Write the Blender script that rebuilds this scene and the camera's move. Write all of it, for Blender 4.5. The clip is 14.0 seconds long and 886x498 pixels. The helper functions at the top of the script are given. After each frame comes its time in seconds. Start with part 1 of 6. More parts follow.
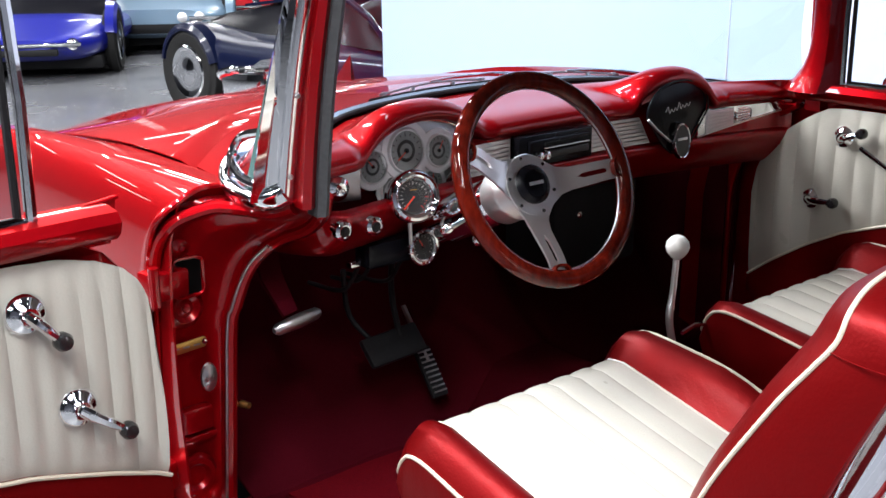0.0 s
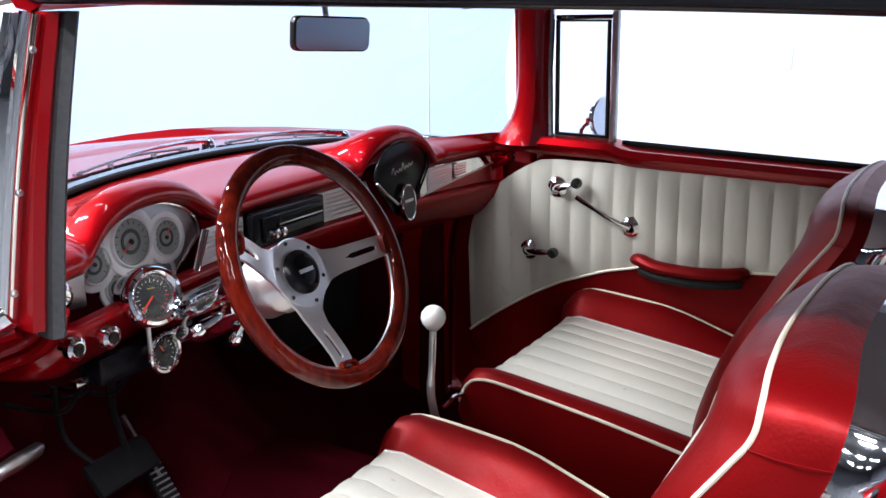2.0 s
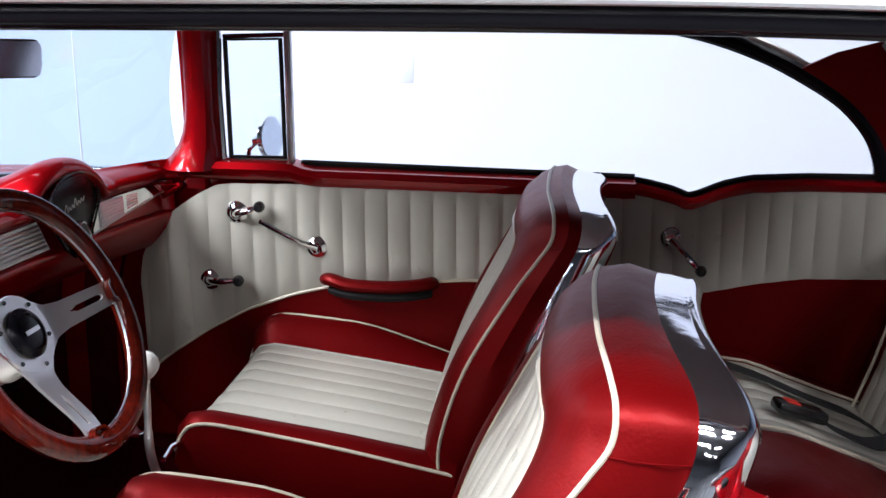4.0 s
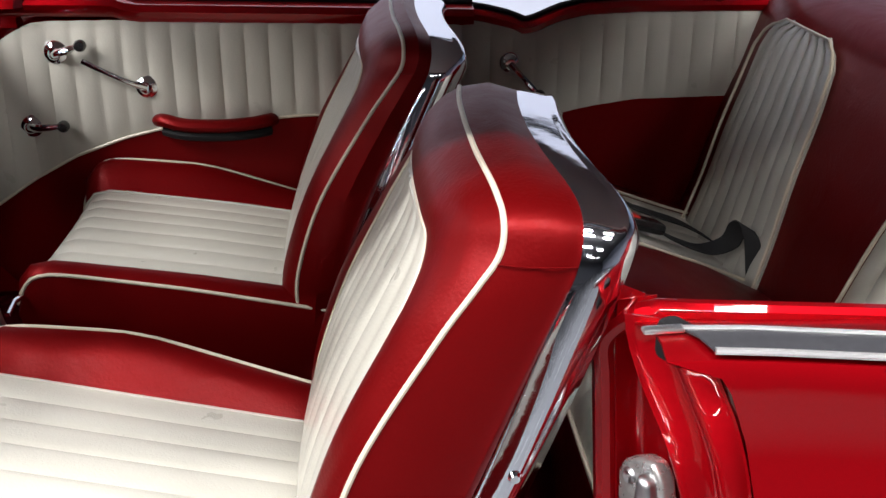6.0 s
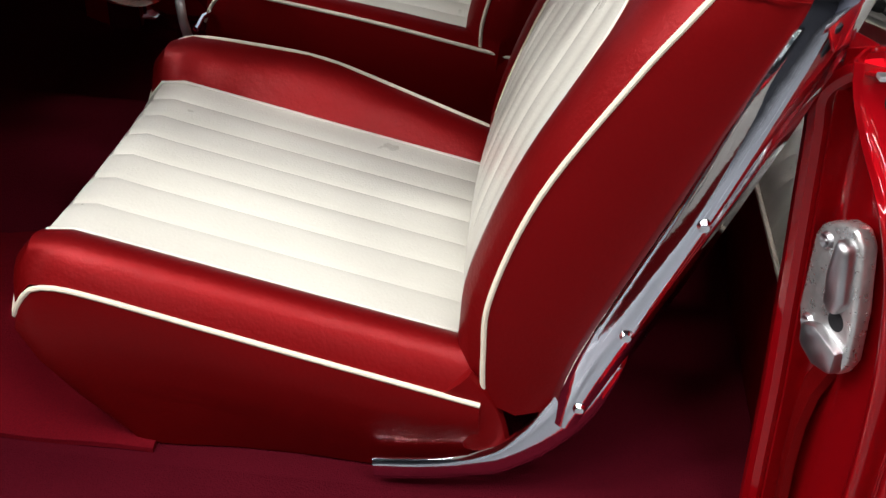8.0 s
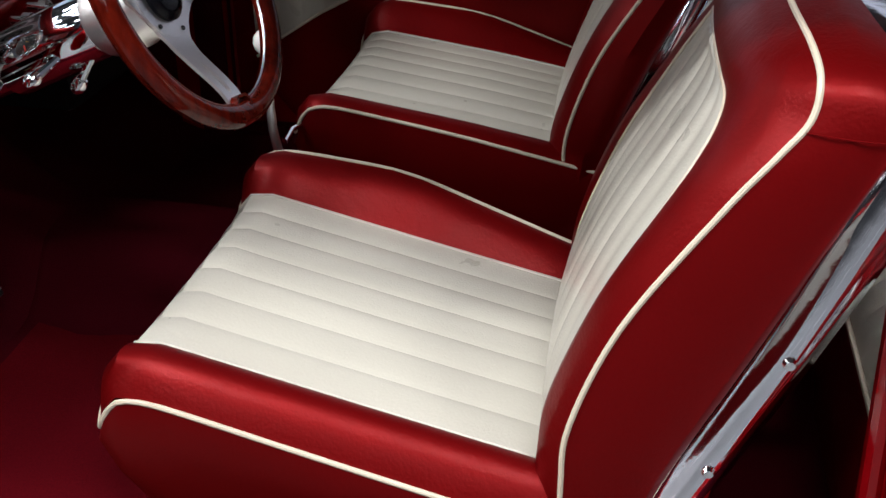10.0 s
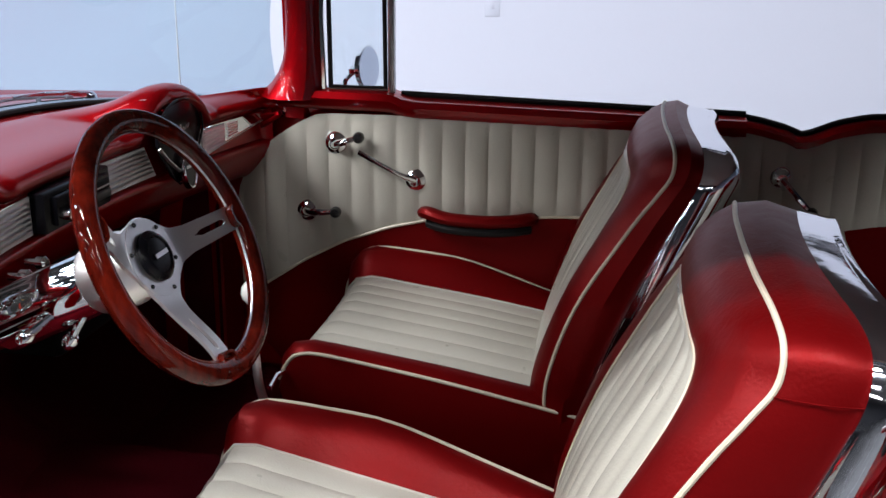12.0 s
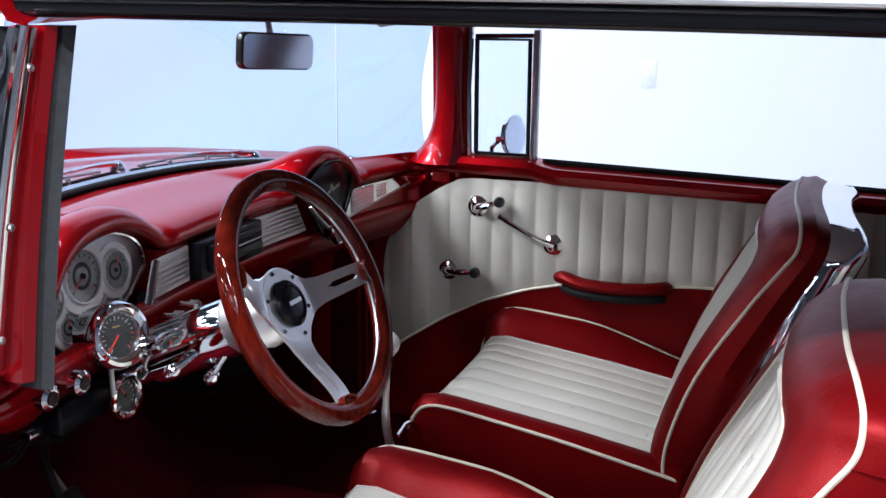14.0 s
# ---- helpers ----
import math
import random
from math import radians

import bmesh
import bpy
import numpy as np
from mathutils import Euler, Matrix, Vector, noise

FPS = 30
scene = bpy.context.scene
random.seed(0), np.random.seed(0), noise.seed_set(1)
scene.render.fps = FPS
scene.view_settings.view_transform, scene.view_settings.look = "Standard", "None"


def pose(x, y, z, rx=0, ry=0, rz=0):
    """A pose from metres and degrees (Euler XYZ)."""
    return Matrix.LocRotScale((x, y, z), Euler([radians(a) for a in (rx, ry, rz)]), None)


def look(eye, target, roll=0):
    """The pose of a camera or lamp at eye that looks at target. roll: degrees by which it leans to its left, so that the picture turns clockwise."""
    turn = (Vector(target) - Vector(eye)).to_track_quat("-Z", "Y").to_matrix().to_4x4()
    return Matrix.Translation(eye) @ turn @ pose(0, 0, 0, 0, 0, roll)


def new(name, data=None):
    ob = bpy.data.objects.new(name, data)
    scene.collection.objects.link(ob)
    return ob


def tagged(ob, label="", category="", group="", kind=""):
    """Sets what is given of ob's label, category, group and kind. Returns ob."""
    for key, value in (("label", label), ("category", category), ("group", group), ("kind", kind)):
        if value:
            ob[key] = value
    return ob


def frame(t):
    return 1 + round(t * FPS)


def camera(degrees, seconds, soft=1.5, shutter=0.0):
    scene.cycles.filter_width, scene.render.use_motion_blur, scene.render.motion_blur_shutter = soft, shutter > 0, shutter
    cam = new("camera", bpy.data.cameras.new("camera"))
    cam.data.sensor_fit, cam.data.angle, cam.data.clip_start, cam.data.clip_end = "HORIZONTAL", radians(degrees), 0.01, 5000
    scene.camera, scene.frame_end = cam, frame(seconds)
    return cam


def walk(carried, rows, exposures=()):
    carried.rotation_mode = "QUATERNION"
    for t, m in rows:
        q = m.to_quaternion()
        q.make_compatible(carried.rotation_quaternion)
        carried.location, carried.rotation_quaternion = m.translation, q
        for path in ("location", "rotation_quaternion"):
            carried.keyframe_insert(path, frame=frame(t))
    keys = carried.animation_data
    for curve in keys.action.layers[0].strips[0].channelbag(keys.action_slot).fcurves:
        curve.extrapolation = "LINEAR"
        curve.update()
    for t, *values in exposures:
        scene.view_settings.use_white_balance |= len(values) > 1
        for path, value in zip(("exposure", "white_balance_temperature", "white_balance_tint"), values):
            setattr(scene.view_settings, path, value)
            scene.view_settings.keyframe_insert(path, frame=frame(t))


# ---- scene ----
# ---- camera path begin
cam = camera(45.38, 14.0)
PATH = [
    (0, look((-1.5998, -1.2448, 1.4010), (-0.3901, 0.2396, 0.8240), -0.60)),
    (0.5, look((-1.6020, -1.1765, 1.3996), (-0.2590, 0.2014, 0.8542), -0.71)),
    (1, look((-1.5933, -1.0920, 1.4072), (-0.1318, 0.1668, 0.8786), -0.61)),
    (1.5, look((-1.5887, -1.0092, 1.4127), (-0.0221, 0.1191, 0.8906), -0.49)),
    (2, look((-1.5923, -0.9290, 1.4169), (0.0866, 0.0343, 0.9133), -0.37)),
    (2.5, look((-1.6092, -0.8431, 1.4206), (0.1762, -0.0835, 0.9356), 0.01)),
    (3, look((-1.6131, -0.7845, 1.4199), (0.2467, -0.2081, 0.9629), 0.24)),
    (3.2, look((-1.6065, -0.7634, 1.4216), (0.2733, -0.2535, 0.9676), 0.22)),
    (5.3, look((-1.6249, -0.5960, 1.4213), (0.2802, -0.7158, 0.8243), 0.29)),
    (5.5, look((-1.6190, -0.6034, 1.4081), (0.2735, -0.7281, 0.7734), 0.24)),
    (6, look((-1.6126, -0.6061, 1.3921), (0.2347, -0.7339, 0.6362), 0.18)),
    (6.5, look((-1.6098, -0.6018, 1.3775), (0.1916, -0.6988, 0.5140), 0.24)),
    (7, look((-1.6062, -0.5916, 1.3521), (0.1463, -0.6135, 0.3888), 0.73)),
    (7.5, look((-1.6037, -0.5764, 1.3225), (0.0872, -0.4939, 0.2576), 1.39)),
    (7.7, look((-1.6024, -0.5720, 1.3156), (0.0557, -0.4462, 0.2045), 1.69)),
    (9.8, look((-1.5774, -0.5681, 1.3475), (0.1123, -0.2547, 0.3245), 0.52)),
    (10, look((-1.5810, -0.5685, 1.3528), (0.1354, -0.2502, 0.3768), 0.52)),
    (10.5, look((-1.5825, -0.5698, 1.3678), (0.1834, -0.2503, 0.4849), 0.50)),
    (11, look((-1.5859, -0.5712, 1.3771), (0.2256, -0.2587, 0.5892), 0.51)),
    (11.5, look((-1.5907, -0.5745, 1.3895), (0.2604, -0.2605, 0.7004), 0.51)),
    (12, look((-1.5973, -0.5745, 1.4002), (0.2872, -0.2526, 0.8127), 0.56)),
    (12.5, look((-1.6022, -0.5753, 1.4062), (0.3030, -0.2617, 0.8847), 0.69)),
    (13, look((-1.6025, -0.5758, 1.4069), (0.3048, -0.2603, 0.8946), 0.83)),
    (13.5, look((-1.6208, -0.5920, 1.4115), (0.2732, -0.1548, 0.9409), 0.89)),
    (14, look((-1.6593, -0.6589, 1.4176), (0.1777, -0.0257, 0.9438), 0.75)),
]
# ---- camera path end
walk(cam, PATH, [(0, 0.2, 6300, 10), (1.5, 0.33, 6200, 10), (3.0, 0.30, 6050, 10), (5.5, -0.18, 6500, 10), (6.5, -0.04, 6550, 10), (7.5, -0.30, 6500, 10), (9.8, -0.62, 6500, 10), (11.0, -0.97, 6500, 10), (12.0, -0.45, 6420, 10), (13.0, 0.02, 6050, 10), (14.0, 0.0, 5850, 10)])

# ---- light
W = bpy.data.worlds.new("hall_air")
scene.world = W
W.use_nodes = True
W.node_tree.nodes["Background"].inputs[0].default_value = (0.75, 0.85, 1.0, 1)
W.node_tree.nodes["Background"].inputs[1].default_value = 0.035


# ---- materials
def material(name, color, rough=0.5, metal=0.0, coat=0.0, grain=0.0, grain_size=200.0, bump=0.0, bump_size=120.0,
             blotch=0.0, blotch_size=6.0, sheen=0.0, spec=0.5, coat_rough=0.05, vary=0.0, crease=0.0, crease_size=14.0):
    """A principled surface with colour grain at two scales and fine relief."""
    m = bpy.data.materials.new(name)
    m.use_nodes = True
    nt = m.node_tree
    p = nt.nodes["Principled BSDF"]
    p.inputs["Roughness"].default_value = rough
    p.inputs["Metallic"].default_value = metal
    p.inputs["Coat Weight"].default_value = coat
    p.inputs["Coat Roughness"].default_value = coat_rough
    p.inputs["Sheen Weight"].default_value = sheen
    p.inputs["Specular IOR Level"].default_value = spec
    tc = nt.nodes.new("ShaderNodeTexCoord")

    def noise_node(size, detail=4.0):
        n = nt.nodes.new("ShaderNodeTexNoise")
        n.inputs["Scale"].default_value = size
        n.inputs["Detail"].default_value = detail
        nt.links.new(tc.outputs["Object"], n.inputs["Vector"])
        return n

    src = None
    if grain or blotch:
        def scaled(c, f):
            return (min(c[0] * f, 1), min(c[1] * f, 1), min(c[2] * f, 1), 1)
        amount = max(grain, blotch)
        mix = nt.nodes.new("ShaderNodeMix")
        mix.data_type = "RGBA"
        mix.inputs[6].default_value = scaled(color, 1 - amount)
        mix.inputs[7].default_value = scaled(color, 1 + amount)
        a = noise_node(grain_size if grain else blotch_size)
        if grain and blotch:
            b = noise_node(blotch_size)
            add = nt.nodes.new("ShaderNodeMix")
            add.inputs[0].default_value = blotch / (grain + blotch)
            nt.links.new(a.outputs[0], add.inputs[2])
            nt.links.new(b.outputs[0], add.inputs[3])
            nt.links.new(add.outputs[0], mix.inputs[0])
        else:
            nt.links.new(a.outputs[0], mix.inputs[0])
        src = mix.outputs[2]
    if src is None:
        p.inputs["Base Color"].default_value = (*color, 1)
    else:
        nt.links.new(src, p.inputs["Base Color"])
    if vary:
        n = noise_node(blotch_size * 2.3, 3)
        r = nt.nodes.new("ShaderNodeMapRange")
        r.inputs[3].default_value = max(0.02, rough - vary)
        r.inputs[4].default_value = rough + vary
        nt.links.new(n.outputs[0], r.inputs[0])
        nt.links.new(r.outputs[0], p.inputs["Roughness"])
    if bump:
        n = noise_node(bump_size, 5)
        b = nt.nodes.new("ShaderNodeBump")
        b.inputs["Strength"].default_value = bump
        b.inputs["Distance"].default_value = 0.002
        nt.links.new(n.outputs[0], b.inputs["Height"])
        nt.links.new(b.outputs[0], p.inputs["Normal"])
        if crease:
            n2 = noise_node(crease_size, 3)
            n2.inputs["Distortion"].default_value = 1.2
            b2 = nt.nodes.new("ShaderNodeBump")
            b2.inputs["Strength"].default_value = crease
            b2.inputs["Distance"].default_value = 0.012
            nt.links.new(n2.outputs[0], b2.inputs["Height"])
            nt.links.new(b2.outputs[0], b.inputs["Normal"])
            nt.links.new(b.outputs[0], p.inputs["Coat Normal"])
    return m


def thin_glass(name, tint, gloss=1.0):
    m = bpy.data.materials.new(name)
    m.use_nodes = True
    nt = m.node_tree
    nt.nodes.clear()
    out = nt.nodes.new("ShaderNodeOutputMaterial")
    mix = nt.nodes.new("ShaderNodeMixShader")
    tr = nt.nodes.new("ShaderNodeBsdfTransparent")
    tr.inputs[0].default_value = (*tint, 1)
    gl = nt.nodes.new("ShaderNodeBsdfGlossy")
    gl.inputs["Roughness"].default_value = 0.02
    lw = nt.nodes.new("ShaderNodeLayerWeight")
    lw.inputs[0].default_value = 0.5
    po = nt.nodes.new("ShaderNodeMath")
    po.operation = "POWER"
    po.inputs[1].default_value = 5.0
    mul = nt.nodes.new("ShaderNodeMath")
    mul.operation = "MULTIPLY_ADD"
    mul.inputs[1].default_value = 0.9 * gloss
    mul.inputs[2].default_value = 0.05 * gloss
    nt.links.new(lw.outputs["Facing"], po.inputs[0])
    nt.links.new(po.outputs[0], mul.inputs[0])
    nt.links.new(mul.outputs[0], mix.inputs[0])
    nt.links.new(tr.outputs[0], mix.inputs[1])
    nt.links.new(gl.outputs[0], mix.inputs[2])
    nt.links.new(mix.outputs[0], out.inputs[0])
    return m


def glow(name, color, strength):
    m = bpy.data.materials.new(name)
    m.use_nodes = True
    p = m.node_tree.nodes["Principled BSDF"]
    p.inputs["Base Color"].default_value = (*color, 1)
    p.inputs["Emission Color"].default_value = (*color, 1)
    p.inputs["Emission Strength"].default_value = strength
    return m


def wood_material(name):
    m = material(name, (0.2, 0.03, 0.012), 0.6, coat=0.55, coat_rough=0.012, spec=0.0)
    nt = m.node_tree
    p = nt.nodes["Principled BSDF"]
    tc = nt.nodes.new("ShaderNodeTexCoord")
    mp = nt.nodes.new("ShaderNodeMapping")
    mp.inputs["Scale"].default_value = (30, 30, 6)
    n = nt.nodes.new("ShaderNodeTexNoise")
    n.inputs["Scale"].default_value = 3.0
    n.inputs["Detail"].default_value = 6
    ramp = nt.nodes.new("ShaderNodeValToRGB")
    ramp.color_ramp.elements[0].color = (0.03, 0.002, 0.001, 1)
    ramp.color_ramp.elements[0].position = 0.3
    ramp.color_ramp.elements[1].color = (0.090, 0.0065, 0.0028, 1)
    ramp.color_ramp.elements[1].position = 0.7
    nt.links.new(tc.outputs["Object"], mp.inputs[0])
    nt.links.new(mp.outputs[0], n.inputs["Vector"])
    nt.links.new(n.outputs[0], ramp.inputs[0])
    nt.links.new(ramp.outputs[0], p.inputs["Base Color"])
    return m


RED = material("red_vinyl", (0.126, 0.0016, 0.0023), 0.44, metal=0.5, spec=0.07, coat=0.06, coat_rough=0.25, crease=0.2, crease_size=7, grain=0.14, grain_size=300, blotch=0.14, blotch_size=9, bump=0.2, bump_size=230, vary=0.08)
IVORY = material("ivory_vinyl", (0.44, 0.424, 0.372), 0.30, coat=0.14, coat_rough=0.22, crease=0.05, crease_size=11, grain=0.06, grain_size=300, blotch=0.07, blotch_size=8, bump=0.22, bump_size=260, vary=0.06)
PIPE = material("cream_piping", (0.52, 0.46, 0.36), 0.4, blotch=0.08, blotch_size=30)
PAINT = material("red_candy_paint", (0.27, 0.0016, 0.0045), 0.38, metal=0.65, spec=0.1, coat=0.8, coat_rough=0.02, grain=0.15, grain_size=900, blotch=0.05, blotch_size=3)
PAINT.node_tree.nodes["Principled BSDF"].inputs["Specular Tint"].default_value = (0.9, 0.06, 0.09, 1)
CARPET = material("maroon_carpet", (0.046, 0.0026, 0.0058), 1.0, grain=0.5, grain_size=420, blotch=0.25, blotch_size=7, bump=1.0, bump_size=500, spec=0.0)
MAT = material("red_carpet_mat", (0.085, 0.003, 0.006), 1.0, grain=0.5, grain_size=420, blotch=0.25, blotch_size=7, bump=1.0, bump_size=500, spec=0.0)
CHROME = material("chrome", (0.82, 0.83, 0.85), 0.05, metal=1.0, blotch=0.04, blotch_size=20, vary=0.03)
ALU = material("brushed_aluminium", (0.84, 0.84, 0.84), 0.36, metal=1.0, grain=0.06, grain_size=500, vary=0.06)
BLACK = material("black_rubber", (0.012, 0.012, 0.013), 0.55, spec=0.12, grain=0.3, grain_size=120, bump=0.2)
SEALGREY = material("weathered_rubber", (0.045, 0.047, 0.05), 0.6, spec=0.2, grain=0.3, grain_size=120, bump=0.2)
TEAL = material("teal_glass_edge", (0.05, 0.10, 0.095), 0.08, spec=0.8, coat=0.5, blotch=0.3, blotch_size=9)
GLOSSBLACK = material("black_plastic", (0.012, 0.012, 0.013), 0.22, grain=0.2, grain_size=60, vary=0.08)
DIAL = material("dial_face", (0.02, 0.022, 0.022), 0.35, blotch=0.1)
DIALW = material("dial_grey", (0.27, 0.28, 0.275), 0.4, blotch=0.1, blotch_size=40)
WHITE = material("white_enamel", (0.8, 0.79, 0.76), 0.15, coat=0.6, blotch=0.03)
NEEDLE = material("red_needle", (0.75, 0.05, 0.02), 0.5)
WOOD = wood_material("lacquered_wood")
HEADLINER = material("grey_headliner", (0.20, 0.19, 0.18), 0.85, grain=0.1, grain_size=250, bump=0.3)
CREAMPAINT = material("cream_paint", (0.75, 0.7, 0.6), 0.3, coat=1.0, blotch=0.03)
BRASS = material("brass_plate", (0.62, 0.40, 0.12), 0.35, metal=1.0, blotch=0.15, blotch_size=40)
WALLP = material("white_wall_paint", (0.52, 0.56, 0.68), 0.7, grain=0.015, grain_size=60, blotch=0.02, blotch_size=0.7, bump=0.1, bump_size=90)
PALEWALL = material("pale_wall_paint", (0.34, 0.35, 0.38), 0.8, blotch=0.08, blotch_size=0.4, grain=0.03)
DIMWALL = material("dark_wall_paint", (0.06, 0.063, 0.075), 0.8, blotch=0.1, blotch_size=0.5, grain=0.03)
REARWALL = material("blue_grey_wall_paint", (0.36, 0.38, 0.45), 0.8, blotch=0.08, blotch_size=0.5, grain=0.03)
CEIL = material("dark_ceiling", (0.05, 0.05, 0.055), 0.9, blotch=0.2, blotch_size=0.6)
CONCRETE = material("sealed_concrete", (0.12, 0.124, 0.132), 0.25, grain=0.08, grain_size=40, blotch=0.18, blotch_size=0.8, vary=0.1)
TYRE = material("tyre_rubber", (0.012, 0.012, 0.012), 0.85, spec=0.15, grain=0.2)
WEB = material("black_webbing", (0.012, 0.012, 0.013), 0.8, grain=0.3, grain_size=700, bump=0.4, bump_size=700)
BUTTON = material("red_button", (0.7, 0.03, 0.02), 0.4)
GLASS = thin_glass("tinted_glass", (0.56, 0.68, 0.76))
VENTGLASS = thin_glass("pale_glass", (0.80, 0.88, 0.92))
LENS = thin_glass("clear_lens", (0.93, 0.95, 0.95), 0.8)
MIRROR = material("mirror", (0.72, 0.74, 0.82), 0.10, metal=1.0)
SEATCHROME = material("rippled_chrome", (0.80, 0.82, 0.88), 0.07, metal=1.0, blotch=0.06, blotch_size=14, vary=0.05, bump=0.35, bump_size=14)
CAST = material("worn_cast_metal", (0.50, 0.50, 0.49), 0.30, metal=0.85, blotch=0.6, blotch_size=42, grain=0.15, grain_size=160, bump=0.5, bump_size=90, vary=0.15)
SILVER = material("silver_lacquer", (0.78, 0.78, 0.79), 0.34, metal=0.15, grain=0.04, grain_size=500, blotch=0.05)
RAILBLACK = material("gloss_black_paint", (0.005, 0.005, 0.007), 0.22, spec=0.14, blotch=0.2, blotch_size=12, vary=0.05)
# Near-black colour for the shade inside the hinge pocket.
POCKETSHADE = material("pocket_shade", (0.004, 0.0035, 0.0035), 0.9, spec=0.0, grain=0.3, grain_size=60)
STEEL = material("worn_steel", (0.45, 0.45, 0.46), 0.35, metal=1.0, blotch=0.25, blotch_size=30, vary=0.1)


# ---- shape helpers
def thing(name, at, label, category, group="", kind=""):
    e = new(name)
    e.empty_display_size = 0.05
    e.location = at
    return tagged(e, label, category, group, kind)


def world_origin(ob):
    return Vector(ob.location)


def part(name, bm, mat, parent, label="", sharp=35.0):
    """Links a bmesh, built in world coordinates, as one mesh under a thing or a part."""
    me = bpy.data.meshes.new(name)
    bmesh.ops.recalc_face_normals(bm, faces=bm.faces[:])
    bm.to_mesh(me)
    bm.free()
    me.materials.append(mat)
    me.polygons.foreach_set("use_smooth", [True] * len(me.polygons))
    me.set_sharp_from_angle(angle=radians(sharp))
    ob = new(name, me)
    if parent:
        ob.parent = parent
        ob.matrix_parent_inverse = Matrix.Translation(-world_origin(parent))
    return tagged(ob, label)


def structure(name, bm, mat, label, category):
    ob = part(name, bm, mat, None)
    return tagged(ob, label, category, kind="structure")


def surf(rows, thick=0.0, closed=False):
    """A sheet through rows of points."""
    bm = bmesh.new()
    vs = [[bm.verts.new(p) for p in r] for r in rows]
    n = len(rows[0])
    for a, b in zip(vs, vs[1:]):
        for j in range(n if closed else n - 1):
            k = (j + 1) % n
            bm.faces.new((a[j], a[k], b[k], b[j]))
    bmesh.ops.recalc_face_normals(bm, faces=bm.faces[:])
    if thick:
        bmesh.ops.solidify(bm, geom=bm.faces[:], thickness=thick)
    return bm


def smooth_line(pts, steps=6, closed=False):
    """A Catmull-Rom line through the points."""
    P = [Vector(p) for p in pts]
    n = len(P)
    out = []
    for i in range(n if closed else n - 1):
        if closed:
            a, b, c, d = P[i - 1], P[i], P[(i + 1) % n], P[(i + 2) % n]
        else:
            a, b, c, d = P[max(i - 1, 0)], P[i], P[i + 1], P[min(i + 2, n - 1)]
        for k in range(steps):
            t = k / steps
            out.append(0.5 * ((2 * b) + (c - a) * t + (2 * a - 5 * b + 4 * c - d) * t * t + (3 * b - a - 3 * c + d) * t ** 3))
    if not closed:
        out.append(P[-1])
    return out


def tube(pts, r, n=8, closed=False, flat=1.0, side=None):
    """A round or flattened bar along a line; r may be a list."""
    P = [Vector(p) for p in pts]
    m = len(P)
    rows = []
    up = None
    for i, p in enumerate(P):
        d = (P[(i + 1) % m] - P[i - 1]) if closed else (P[min(i + 1, m - 1)] - P[max(i - 1, 0)])
        d.normalize()
        if up is None:
            up = Vector(side) if side else d.orthogonal()
        up = (up - d * up.dot(d)).normalized()
        q = d.cross(up)
        rr = r[i] if isinstance(r, (list, tuple)) else r
        rows.append([p + (up * math.cos(2 * math.pi * k / n) * flat + q * math.sin(2 * math.pi * k / n)) * rr for k in range(n)])
    if closed:
        rows.append(rows[0])
        bm = surf(rows, closed=True)
        bmesh.ops.remove_doubles(bm, verts=bm.verts[:], dist=1e-6)
        return bm
    bm = surf(rows, closed=True)
    bm.verts.ensure_lookup_table()
    bm.faces.new([bm.verts[k] for k in range(n)])
    bm.faces.new([bm.verts[(m - 1) * n + k] for k in range(n)])
    return bm


def lathe(profile, m, n=28):
    """A turned shape: (radius, height) pairs round the local z of m."""
    bm = bmesh.new()
    rings = []
    for r, h in profile:
        if r < 1e-6:
            rings.append([bm.verts.new(m @ Vector((0, 0, h)))])
        else:
            rings.append([bm.verts.new(m @ Vector((r * math.cos(2 * math.pi * k / n), r * math.sin(2 * math.pi * k / n), h))) for k in range(n)])
    for a, b in zip(rings, rings[1:]):
        for k in range(n):
            q = (k + 1) % n
            f = [a[k % len(a)], a[q % len(a)], b[q % len(b)], b[k % len(b)]]
            f = list(dict.fromkeys(f))
            if len(f) > 2:
                bm.faces.new(f)
    return bm


def rbox(sx, sy, sz, bev, m, segs=2):
    bm = bmesh.new()
    bmesh.ops.create_cube(bm, size=1, matrix=Matrix.Diagonal((sx, sy, sz, 1)))
    if bev:
        bmesh.ops.bevel(bm, geom=bm.edges[:], offset=bev, segments=segs, profile=0.5, affect="EDGES")
    bmesh.ops.transform(bm, matrix=m, verts=bm.verts[:])
    return bm


def prism(outline, depth, bev, m, segs=2):
    """An outline in the local xy of m, pulled along z by depth."""
    bm = bmesh.new()
    f = bm.faces.new([bm.verts.new((x, y, 0)) for x, y in outline])
    g = bmesh.ops.extrude_face_region(bm, geom=[f])
    bmesh.ops.translate(bm, vec=(0, 0, depth), verts=[v for v in g["geom"] if isinstance(v, bmesh.types.BMVert)])
    if bev:
        bmesh.ops.bevel(bm, geom=[e for e in bm.edges if len(e.link_faces) == 2 and e.calc_face_angle(0) > 0.6], offset=bev, segments=segs, profile=0.5, affect="EDGES")
    bmesh.ops.transform(bm, matrix=m, verts=bm.verts[:])
    return bm


def join(*bms):
    out = bms[0]
    for b in bms[1:]:
        me = bpy.data.meshes.new("tmp")
        b.to_mesh(me)
        b.free()
        out.from_mesh(me)
        bpy.data.meshes.remove(me)
    return out


